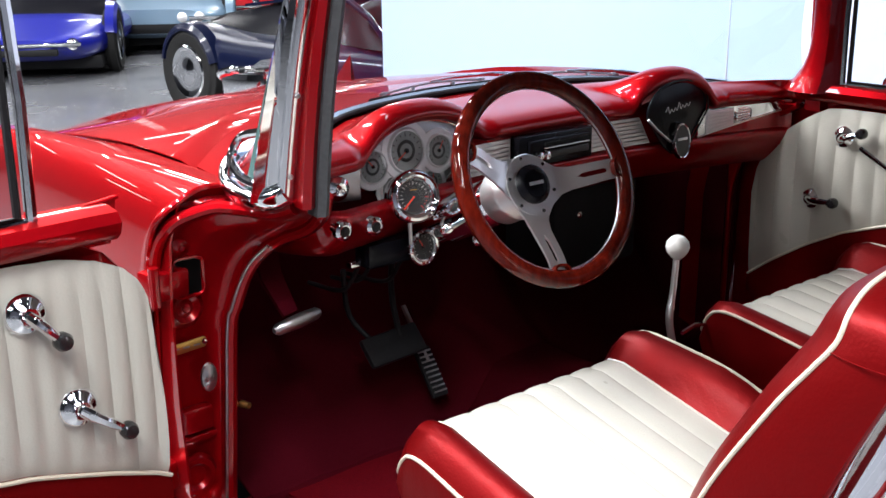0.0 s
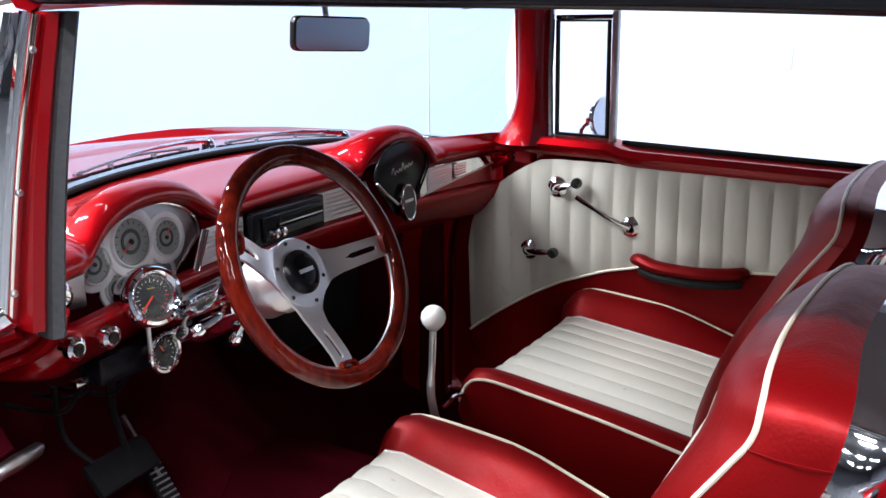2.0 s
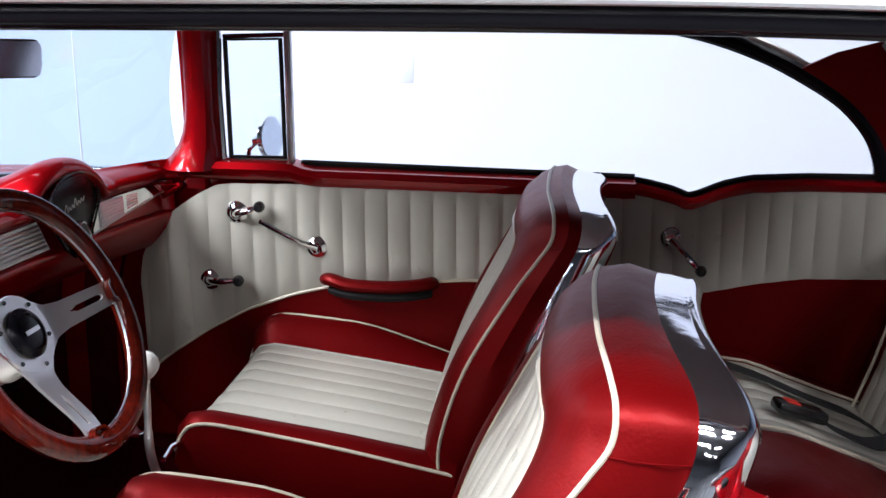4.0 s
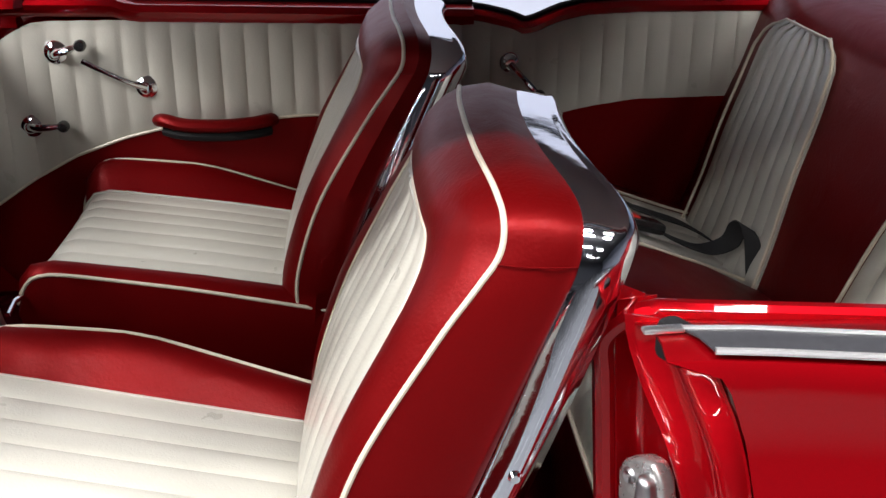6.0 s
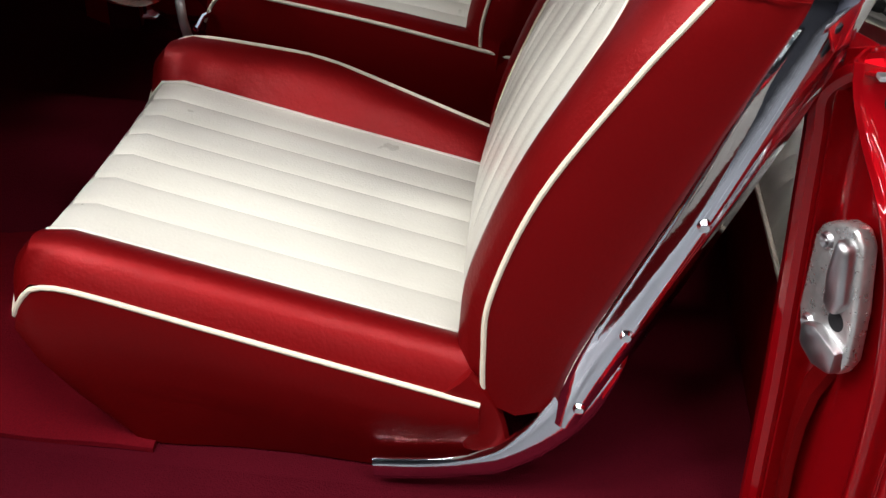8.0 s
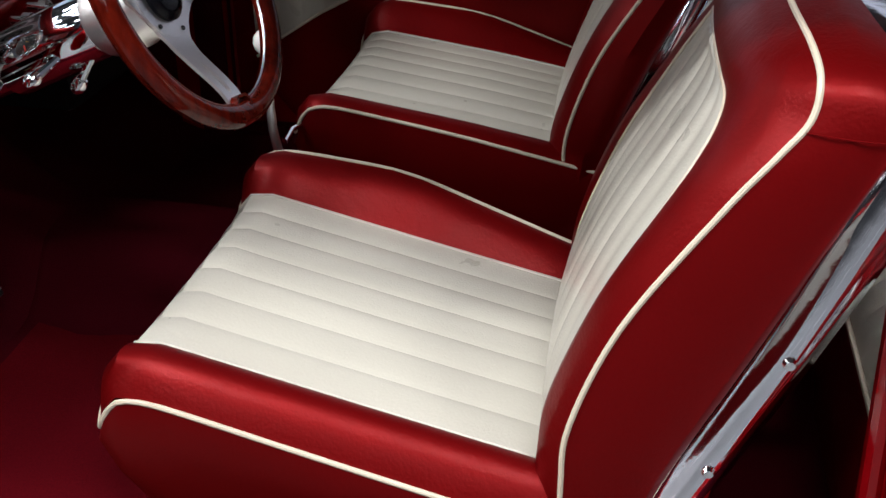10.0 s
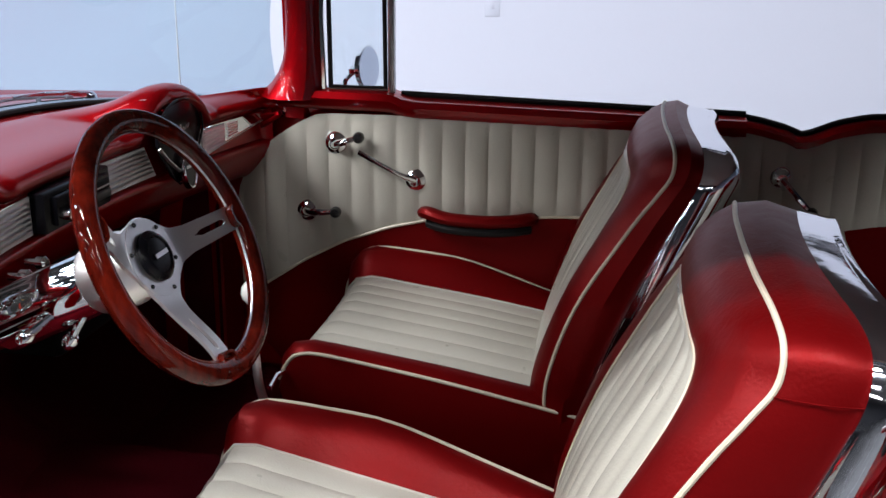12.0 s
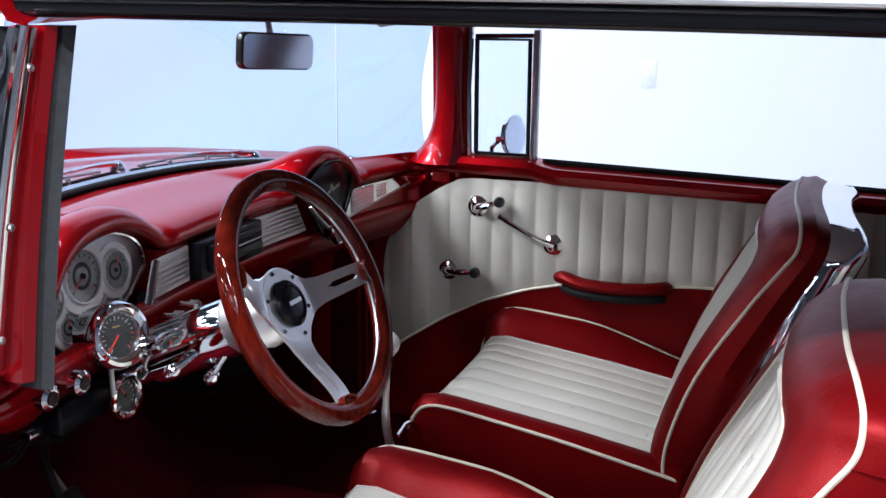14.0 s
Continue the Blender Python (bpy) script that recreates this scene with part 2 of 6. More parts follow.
def facing(at, z, x=(1, 0, 0)):
    """A pose at a place with its z axis along z and its x axis near x."""
    z = Vector(z).normalized()
    x = Vector(x)
    x = (x - z * x.dot(z)).normalized()
    y = z.cross(x)
    m = Matrix((x, y, z)).transposed().to_4x4()
    m.translation = Vector(at)
    return m


def lerp_table(table, t):
    return float(np.interp(t, [a for a, _ in table], [b for _, b in table]))


def rounded(w, h, r, n=5):
    out = []
    for cx, cy, a0 in ((w / 2 - r, h / 2 - r, 0), (-w / 2 + r, h / 2 - r, 90), (-w / 2 + r, -h / 2 + r, 180), (w / 2 - r, -h / 2 + r, 270)):
        for k in range(n + 1):
            a = radians(a0 + 90 * k / n)
            out.append((cx + r * math.cos(a), cy + r * math.sin(a)))
    return out


# ---- the hall
structure("floor", rbox(44, 44, 0.2, 0, pose(-4, 6, -0.1)), CONCRETE, "dark grey sealed concrete showroom floor", "floor")
structure("wall_right", rbox(0.2, 14.3, 5.4, 0, pose(2.54, -2.85, 2.7)), WALLP, "plain white painted showroom partition wall", "wall")
structure("wall_far", rbox(44, 0.2, 5.4, 0, pose(-4, 26, 2.7)), PALEWALL, "pale grey far wall of the showroom hall", "wall")
structure("wall_rear", rbox(44, 0.2, 5.4, 0, pose(-4, -10.1, 2.7)), REARWALL, "pale blue-grey rear wall of the showroom hall", "wall")
# Out-of-view walls, coloured very dark so chrome and paint reflect a dim hall.
structure("wall_left", rbox(0.2, 36, 5.4, 0, pose(-16.1, 8, 2.7)), DIMWALL, "out-of-view side wall of the hall, coloured very dark for reflections", "wall")
structure("wall_east", rbox(0.2, 36, 5.4, 0, pose(16.1, 8, 2.7)), DIMWALL, "end wall of the hall, coloured very dark for reflections", "wall")
structure("ceiling", rbox(44, 44, 0.2, 0, pose(-4, 6, 5.5)), CEIL, "dark open showroom ceiling", "ceiling")

TUBE = glow("lit_tube", (1.0, 0.97, 0.93), 14.0)


def ceiling_light(x, y, z, length, turn, power, tube_only=False):
    """A strip fitting with its lamp."""
    e = thing("ceiling_light", (x, y, z), "long white fluorescent strip light under the ceiling", "light", "ceiling strip lights")
    m = pose(x, y, z, 0, 0, turn)
    part("housing", rbox(length, 0.16, 0.06, 0.01, m @ pose(0, 0, 0.05)), WHITE, e)
    for s in (-0.4, 0.4):
        part("hanger", tube([m @ Vector((s * length, 0, 0.06)), m @ Vector((s * length, 0, 5.41 - z))], 0.008, 6), STEEL, e)
    if tube_only:
        part("tube", tube([m @ Vector((-length / 2, 0, 0.0)), m @ Vector((length / 2, 0, 0.0))], 0.035, 8), TUBE, e, "glowing tube")
        return
    la = bpy.data.lights.new("strip", "AREA")
    la.shape, la.size, la.size_y, la.energy, la.color = "RECTANGLE", length, 0.14, power, (1.0, 0.99, 0.995)
    lo = new("strip_lamp", la)
    lo.matrix_world = m @ pose(0, 0, 0.01)
    lo.parent = e
    lo.matrix_parent_inverse = Matrix.Translation((-x, -y, -z))


for i, (x, power) in enumerate(((-8.2, 35), (-5.6, 60), (-2.9, 175), (-2.0, 95), (-1.15, 20))):
    for j in range(6):
        ceiling_light(x, -3.9 + 2.2 * j + 0.3 * (i % 2), 4.3, 1.2, 90, power * (0.45 if j < 1 else 0.75 if j < 2 else 1.0))
for j in range(4):
    ceiling_light(1.1, -3.6 + 2.2 * j, 4.7, 1.2, 90, 9)
for x, power in ((-1.5, 120), (-0.2, 230)):
    ceiling_light(x, 3.3, 4.3, 1.2, 90, power)
for i in range(4):
    for j in range(2):
        ceiling_light(-2 + 4 * i, 10.2 + 4.5 * j, 4.6, 1.2, 0, 190)
for i in range(7):
    for j in range(4):
        if i not in (3, 4) or j > 0:
            ceiling_light(-11 + 3.1 * i + 0.8 * (j % 2), 5.8 + 3.3 * j, 4.5, 1.2, 0, 0, True)



# ---- bucket seats
def bucket_seat(cx, ys, yb, zr, left_low, right_low, deep, label):
    """A pleated bucket seat: cx its middle, ys and yb shifts of cushion and back, zr the rise of its rear, the lows how far each outer edge sags, deep how thick its back is."""
    s = thing("bucket_seat", (cx, ys - 0.25, 0.33), label, "car seat", "front bucket seats")
    hw, iw = 0.275, 0.205

    def crest(y, u):
        """Height of the cushion top at y (from its front), u across from -1 to 1."""
        mid = lerp_table([(-0.56, 0.515 + zr), (-0.3, 0.572 + zr * 0.7), (-0.05, 0.628 + zr * 0.2), (0.05, 0.635)], y)
        a = abs(u) * hw
        low = left_low if u < 0 else right_low
        if a <= iw:
            return mid + 0.010 * (1 - (a / iw) ** 2)
        f = (a - iw) / (hw - iw)
        bulge = 0.028 * math.sin(math.pi * min(f, 1) * 0.75)
        end = lerp_table([(-0.53, low[2]), (-0.24, low[1]), (0.0, low[0])], y)
        return mid + bulge + end * f ** 1.5

    roll = [(0.026, -0.07), (0.02, -0.03), (0.0, -0.006)]
    line = [(y, d) for y, d in roll] + [(-0.04 - 0.045 * k, 0.0) for k in range(12)]

    def tuck(y, u):
        return 0.024 * (1 - u * u) * (1 if y > -0.02 else 0.5 if y > -0.05 else 0) + (0.012 * max(0.0, (abs(u) - 0.85) / 0.15) ** 2 if y > -0.02 else 0)

    def sheet(u0, u1, n, pleats=0):
        rows = []
        for y, d in line:
            row = []
            for k in range(n + 1):
                u = u0 + (u1 - u0) * k / n
                z = crest(min(y, 0.0), u) + d
                if pleats:
                    ph = pleats * k / n
                    q = 1.0 if ph < 0.5 or ph > pleats - 0.5 else abs(math.sin(math.pi * ph))
                    z += 0.0036 * (q ** 0.6 - 1)
                row.append((cx + u * hw, ys + y - tuck(y, u), z))
            rows.append(row)
        return surf(rows, 0.012)

    part("cushion", sheet(-iw / hw, iw / hw, 84, 7), IVORY, s, "ivory pleated vinyl seat cushion")
    for a, b in ((-1, -iw / hw), (iw / hw, 1)):
        part("bolster", sheet(a, b, 10), RED, s, "red vinyl cushion bolster")
    sides = {sg: [(cx + sg * (hw + 0.002), ys + y - tuck(y, 1), crest(min(y, 0.0), sg) + d) for y, d in line] for sg in (-1, 1)}
    front = [(cx + u * hw, ys + line[0][0] + 0.002 - tuck(line[0][0], u), crest(0.0, u) + line[0][1]) for u in np.linspace(-0.94, 0.94, 25)]
    welt = [Vector(p) for p in sides[-1][::-1] + front + sides[1]]
    welt[1:-1] = [(welt[i - 1] + welt[i] * 2 + welt[i + 1]) / 4 for i in range(1, len(welt) - 1)]
    part("piping", tube(smooth_line(welt, 2), 0.0034, 8), PIPE, s, "cream vinyl piping")
    steps = ((0, 0, 0), (0.08, 0.004, 0.002), (0.3, 0.002, -0.018), (0.6, -0.012, -0.055), (1, -0.035, -0.105))
    for sg in (-1, 1):
        pts = [(cx + sg * iw, ys + y - tuck(y, iw / hw), crest(min(y, 0.0), sg * iw / hw) + d + 0.001) for y, d in line]
        part("seam", tube(pts, 0.0022, 6), IVORY, s)
    rows = []
    for f, dx, dy in steps:
        row = []
        for p in welt:
            y = p.y - ys
            lead = max(0.0, min(1.0, (y + 0.26) / 0.27)) ** 2
            wob = (0.004 * math.sin(17 * y + 3 * f) + 0.004 * math.sin(53 * y + 9 * f) * (1 - f)) * f
            across = (p.x - cx) / hw
            row.append((p.x + across * (dx + wob), p.y + dy * lead + 0.3 * wob, p.z + (0.335 - p.z) * f))
        rows.append(row)
    part("skirt", surf(rows, 0.006), RED, s, "red vinyl seat skirt")
    for sg in (-1, 1):
        part("hinge_cover", tube(smooth_line([(cx + sg * 0.262, ys - 0.50, 0.50), (cx + sg * 0.262, ys - 0.53, 0.46), (cx + sg * 0.262, ys - 0.545, 0.41)], 4), 0.03, 12, flat=0.5, side=(1, 0, 0)), RED, s, "red vinyl hinge cover")
    part("base", rbox(0.47, 0.40, 0.075, 0.008, pose(cx, ys - 0.30, 0.352)), RED, s, "dark red seat base riser")

    # the back: half outline as (half width, height, y of piping, of the strip's inner and outer edge)
    half = [(0.262, 0.475, -0.538, -0.615, -0.660), (0.268, 0.55, -0.535, -0.630, -0.688), (0.272, 0.634, -0.539, -0.660, -0.720),
            (0.275, 0.766, -0.582, -0.713, -0.773), (0.276, 0.904, -0.662, -0.769, -0.824), (0.274, 0.965, -0.704, -0.797, -0.843),
            (0.270, 1.0, -0.727, -0.808, -0.852), (0.256, 1.032, -0.731, -0.812, -0.856), (0.21, 1.049, -0.726, -0.810, -0.854),
            (0.11, 1.055, -0.718, -0.796, -0.838), (0.0, 1.056, -0.716, -0.792, -0.834)]
    half = [(a, b, c, c + (d - c) * deep, c + (d - c) * deep + e - d) for a, b, c, d, e in half]
    inner = [(0.205, 0.475, -0.505), (0.205, 0.55, -0.507), (0.207, 0.634, -0.517), (0.207, 0.766, -0.562), (0.203, 0.88, -0.618),
             (0.196, 0.925, -0.641), (0.182, 0.955, -0.655), (0.155, 0.975, -0.661), (0.115, 0.985, -0.657), (0.05, 0.989, -0.654), (0.0, 0.990, -0.653)]
    H = smooth_line([(a, b, c) for a, b, c, d, e in half], 6)
    HI = smooth_line([(a, b - 0.006 * max(0, min(1, (b - 0.96) / 0.08)), d) for a, b, c, d, e in half], 6)
    HO = smooth_line([(a, b - 0.013 * max(0, min(1, (b - 0.96) / 0.08)), e) for a, b, c, d, e in half], 6)
    IN = smooth_line(inner, 6)

    def full(h, extra=0.0):
        lft = [Vector((cx - (p[0] + extra), yb + p[2], p[1] + zr * 0.12)) for p in h]
        rgt = [Vector((cx + (p[0] + extra), yb + p[2], p[1] + zr * 0.12)) for p in h[:-1]]
        return lft + rgt[::-1]

    pipe, ch_in, ch_out, ins = full(H), full(HI, 0.006), full(HO, -0.004), full(IN)
    for _ in range(14):
        for seq in (ch_in, ch_out):
            seq[1:-1] = [(seq[i - 1] + seq[i] * 2 + seq[i + 1]) / 4 for i in range(1, len(seq) - 1)]
    mid = [(a * 0.5 + b * 0.5) + Vector((0, 0.016, 0.006)) for a, b in zip(ins, pipe)]
    q1 = [(a * 0.8 + b * 0.2) + Vector((0, 0.010, 0.003)) for a, b in zip(ins, pipe)]
    q3 = [(a * 0.2 + b * 0.8) + Vector((0, 0.011, 0.004)) for a, b in zip(ins, pipe)]
    part("back_bolster", surf([ins, q1, mid, q3, pipe], 0.006), RED, s, "red vinyl backrest surround")
    mid2 = [(a * 0.5 + b * 0.5) + (Vector((a.x - cx, 0, (a.z - 0.8) * 0.6)).normalized() * 0.012) for a, b in zip(pipe, ch_in)]
    part("back_side", surf([pipe, mid2, ch_in], 0.006), RED, s, "red vinyl backrest side")
    part("piping", tube(pipe, 0.0034, 8), PIPE, s, "cream vinyl piping")
    rows = []
    N = 60
    for p in IN:
        w = max(p[0], 0.004)
        row = []
        for k in range(N + 1):
            u = -1 + 2 * k / N
            g = 0.0045 * (abs(math.sin(math.pi * 8 * k / N)) ** 0.5 - 1) * min(1, w / 0.08)
            y = yb + p[2] + 0.012 * (1 - u * u) * min(1, w / 0.15) + g
            row.append((cx + u * w, y, p[1] + zr * 0.12))
        rows.append(row)
    part("back_insert", surf(rows), IVORY, s, "ivory pleated backrest insert")
    part("seam", tube(ins, 0.0022, 6), PIPE, s)
    def swell(z):
        q = max(0.0, min(1.0, (1.03 - z) / 0.30))
        return 0.2 + 0.8 * q * q * (3 - 2 * q)

    # rounded chrome edge strip that wraps round to the rear
    out = []
    for i in range(len(ch_in)):
        a, b = ch_in[max(i - 2, 0)], ch_in[min(i + 2, len(ch_in) - 1)]
        t = Vector((b.x - a.x, 0, b.z - a.z)).normalized()
        out.append(Vector((-t.z, 0, t.x)))
    out = [(out[max(i - 2, 0)] + out[i] + out[min(i + 2, len(out) - 1)]).normalized() for i in range(len(out))]
    rows = [[p - o * 0.004 + Vector((0, 0.004, 0)) for p, o in zip(ch_in, out)], [p + o * 0.006 * (1 - 0.8 * max(0, min(1, (p.z - 0.99) / 0.05))) + Vector((0, 0.003, 0)) for p, o in zip(ch_in, out)]]
    for k in range(1, 10):
        f = k / 10
        rows.append([a.lerp(b, f) + o * (0.006 + 0.024 * math.sin(math.pi * f) ** 0.8 * swell(a.z)) * (1 - 0.8 * max(0, min(1, (a.z - 0.99) / 0.05))) for a, b, o in zip(ch_in, ch_out, out)])
    crown = rows[6]
    for dy, dn in ((0.0, 0.004), (-0.010, -0.006), (-0.016, -0.02), (-0.010, -0.045)):
        rows.append([b + Vector((0, dy, 0)) + o * dn for b, o in zip(ch_out, out)])
    back = rows[-1]
    trim = part("chrome_trim", surf(rows), SEATCHROME, s, "polished chrome edge strip with screws", 70)
    for sg in (-1, 1):
        foot = [(cx + sg * 0.276, yb + y, z) for y, z in ((-0.690, 0.605), (-0.660, 0.53), (-0.622, 0.458), (-0.565, 0.400), (-0.49, 0.373), (-0.41, 0.362))]
        part("chrome_foot", tube(smooth_line(foot, 4), [0.004, 0.012, 0.018, 0.022, 0.024, 0.026, 0.027, 0.026, 0.025, 0.024, 0.023] + [0.021] * 3 + [0.017] * 7, 14, flat=0.42, side=(1, 0, 0)), SEATCHROME, s, "chrome hinge arm of the seat back")
    idx = [int(len(H) * f) for f in (0.06, 0.19, 0.31)]
    for k in idx:
        for side, seq in ((-1, 0), (1, 1)):
            i = k if seq == 0 else len(ch_in) - 1 - k
            c = crown[i]
            part("screw", lathe([(0, 0.005), (0.005, 0.004), (0.0075, 0.0)], facing(c + Vector((side * 0.001, 0, 0)), (side, 0, 0), (0, 1, 0)), 10), CHROME, trim)
    part("back_shell", surf([back, [b - o * 0.05 + Vector((0, 0.012, 0)) for b, o in zip(back, out)], [b * 0.05 + Vector((cx, yb - 0.74, 0.75)) * 0.95 for b in back]]), RED, s, "maroon vinyl seat back panel")
    # shoulder stitching
    for sg in (0, 1):
        i = int(len(H) * 0.56) if sg == 0 else len(pipe) - 1 - int(len(H) * 0.56)
        a, b = pipe[i], ch_in[i]
        o = Vector((-1 if sg == 0 else 1, 0, 0.25)).normalized()
        pts = [a.lerp(b, f) + o * (0.013 * math.sin(math.pi * f) + 0.0005) for f in [k / 8 for k in range(9)]]
        part("seam", tube(pts, 0.0009, 5), RED, s)
    return s


bucket_seat(-0.40, 0.0, 0.0, 0.0, (-0.05, -0.055, -0.06), (0.02, 0.05, 0.005), 1.0, "red and ivory pleated bucket seat, driver's side")
bucket_seat(0.405, 0.01, 0.07, 0.045, (-0.005, -0.01, -0.02), (0.03, 0.04, -0.01), 0.62, "red and ivory pleated bucket seat, passenger's side")


# ---- rear bench
def rear_bench():
    s = thing("rear_bench", (0, -1.3, 0.35), "maroon rear bench seat with two ivory pleated inserts", "car seat")

    def back_y(z):
        return lerp_table([(0.45, -1.28), (0.56, -1.31), (0.75, -1.365), (0.95, -1.43), (1.02, -1.465), (1.055, -1.52), (1.05, -1.60)], z)

    prof = [(-1.27, 0.48), (-1.30, 0.56), (-1.335, 0.66), (-1.37, 0.78), (-1.405, 0.88), (-1.43, 0.96), (-1.455, 1.015), (-1.50, 1.05), (-1.56, 1.06), (-1.66, 1.05)]
    prof = smooth_line([(0, a, b) for a, b in prof], 6)

    def strip(x0, x1, n, pl, z0, z1, lift):
        rows = []
        for p in prof:
            if p[2] < z0 or p[2] > z1:
                continue
            row = []
            for k in range(n + 1):
                f = k / n
                a = x0(p[2]) + (x1(p[2]) - x0(p[2])) * f
                g = lift + (0.006 * (abs(math.sin(math.pi * pl * f)) ** 0.5 - 1) if pl else 0)
                sag = 0.03 * max(0, abs(a) - 0.5) / 0.2
                row.append((a, p[1] + g - sag, p[2]))
            rows.append(row)
        return surf(rows, 0.01)

    part("backrest", strip(lambda z: -0.72, lambda z: 0.72, 40, 0, 0, 2, 0), RED, s, "maroon vinyl rear backrest")
    for sg in (-1, 1):
        def near(z, sg=sg):
            return sg * lerp_table([(0.55, 0.12), (0.93, 0.19), (0.975, 0.203), (1.0, 0.23), (1.012, 0.27)], z)

        def far(z, sg=sg):
            return sg * lerp_table([(0.55, 0.56), (0.90, 0.58), (0.95, 0.576), (0.985, 0.555), (1.0, 0.53), (1.012, 0.49)], z)
        part("back_insert", strip(near, far, 56, 8, 0.53, 1.015, 0.012), IVORY, s, "ivory pleated rear backrest insert")
        zs = [p for p in prof if 0.53 < p[2] < 1.015]
        loop = [(near(p[2]), p[1] + 0.012, p[2]) for p in zs] + [(far(p[2]), p[1] + 0.01, p[2]) for p in zs[::-1]]
        part("piping", tube(loop, 0.0035, 6), PIPE, s, "cream piping")
    # cushion
    line = [(-0.895, 0.33), (-0.885, 0.46), (-0.89, 0.56), (-0.92, 0.615), (-0.98, 0.635), (-1.07, 0.63), (-1.15, 0.602), (-1.25, 0.567), (-1.33, 0.542), (-1.39, 0.53)]
    line = smooth_line([(0, a, b) for a, b in line], 2)

    def hump(a, z):
        """The raised middle of the cushion, over the tunnel."""
        return 0.055 * math.exp(-(a / 0.17) ** 4) * max(0.0, min(1.0, (z - 0.5) / 0.08))

    def pad(x0, x1, n, pl, lift, top=False):
        rows = []
        for p in line:
            if top and p[1] > -0.90 and p[2] < 0.55:
                continue
            row = []
            for k in range(n + 1):
                f = k / n
                g = lift + (0.006 * (abs(math.sin(math.pi * pl * f)) ** 0.5 - 1) if pl else 0)
                a = x0 + (x1 - x0) * f
                row.append((a, p[1], p[2] + g + 0.012 * math.cos(a * 2) + hump(a, p[2])))
            rows.append(row)
        return surf(rows, 0.01)

    part("cushion", pad(-0.70, 0.70, 40, 0, 0), RED, s, "maroon vinyl rear cushion")
    for sg in (-1, 1):
        part("cushion_insert", pad(sg * 0.17, sg * 0.60, 56, 8, 0.008, True), IVORY, s, "ivory pleated rear cushion insert")
        for a in (0.17, 0.60):
            part("piping", tube([(sg * a, p[1], p[2] + 0.010 + 0.012 * math.cos(a * 2) + hump(a, p[2])) for p in line if p[2] > 0.52], 0.0035, 6), PIPE, s, "cream piping")
        part("piping", tube([(sg * a, -0.887, 0.564 + 0.012 * math.cos(a * 2)) for a in np.linspace(0.17, 0.60, 16)], 0.0038, 6), PIPE, s, "cream piping")
    return s


rear_bench()


def seat_belt():
    s = thing("seat_belt", (0.3, -1.2, 0.6), "black lap belt with red buckle button on the rear seat", "seat belt")

    def lie(x, y, up=0.0):
        return (x, y, 0.577 + 0.30 * (y + 1.28) + 0.012 * math.cos(2 * x) + up)

    def ribbon(pts, w, side):
        P = smooth_line(pts, 6)
        sd = Vector(side).normalized() * w / 2
        return surf([[p - sd, p + sd] for p in P], 0.003)

    part("strap", ribbon([lie(0.50, -1.0, 0.008), lie(0.48, -1.08, 0.012), lie(0.44, -1.17, 0.012), lie(0.40, -1.24, 0.018), lie(0.37, -1.29, 0.01)], 0.05, (0.9, 0.25, 0.05)), WEB, s)
    part("strap", ribbon([lie(0.295, -1.17, 0.012), lie(0.28, -1.21, 0.008), lie(0.26, -1.25, 0.015), lie(0.25, -1.29, 0.045), lie(0.235, -1.30, 0.085), lie(0.205, -1.305, 0.098), lie(0.18, -1.31, 0.07), lie(0.165, -1.315, 0.01), lie(0.15, -1.32, -0.02)], 0.042, (0.8, 0.5, 0.2)), WEB, s)
    m = Matrix.Translation(lie(0.305, -1.125, 0.02)) @ pose(0, 0, 0, 17, 4, 10)
    b = part("buckle", rbox(0.052, 0.10, 0.024, 0.008, m), GLOSSBLACK, s, "black plastic buckle")
    part("button", rbox(0.032, 0.026, 0.008, 0.002, m @ pose(0, 0.02, 0.011)), BUTTON, b, "red release button")


seat_belt()
# ---- the car's body
car = thing("hardtop_car", (0, 0, 0), "glossy candy red two-door hardtop body with cream roof", "car")


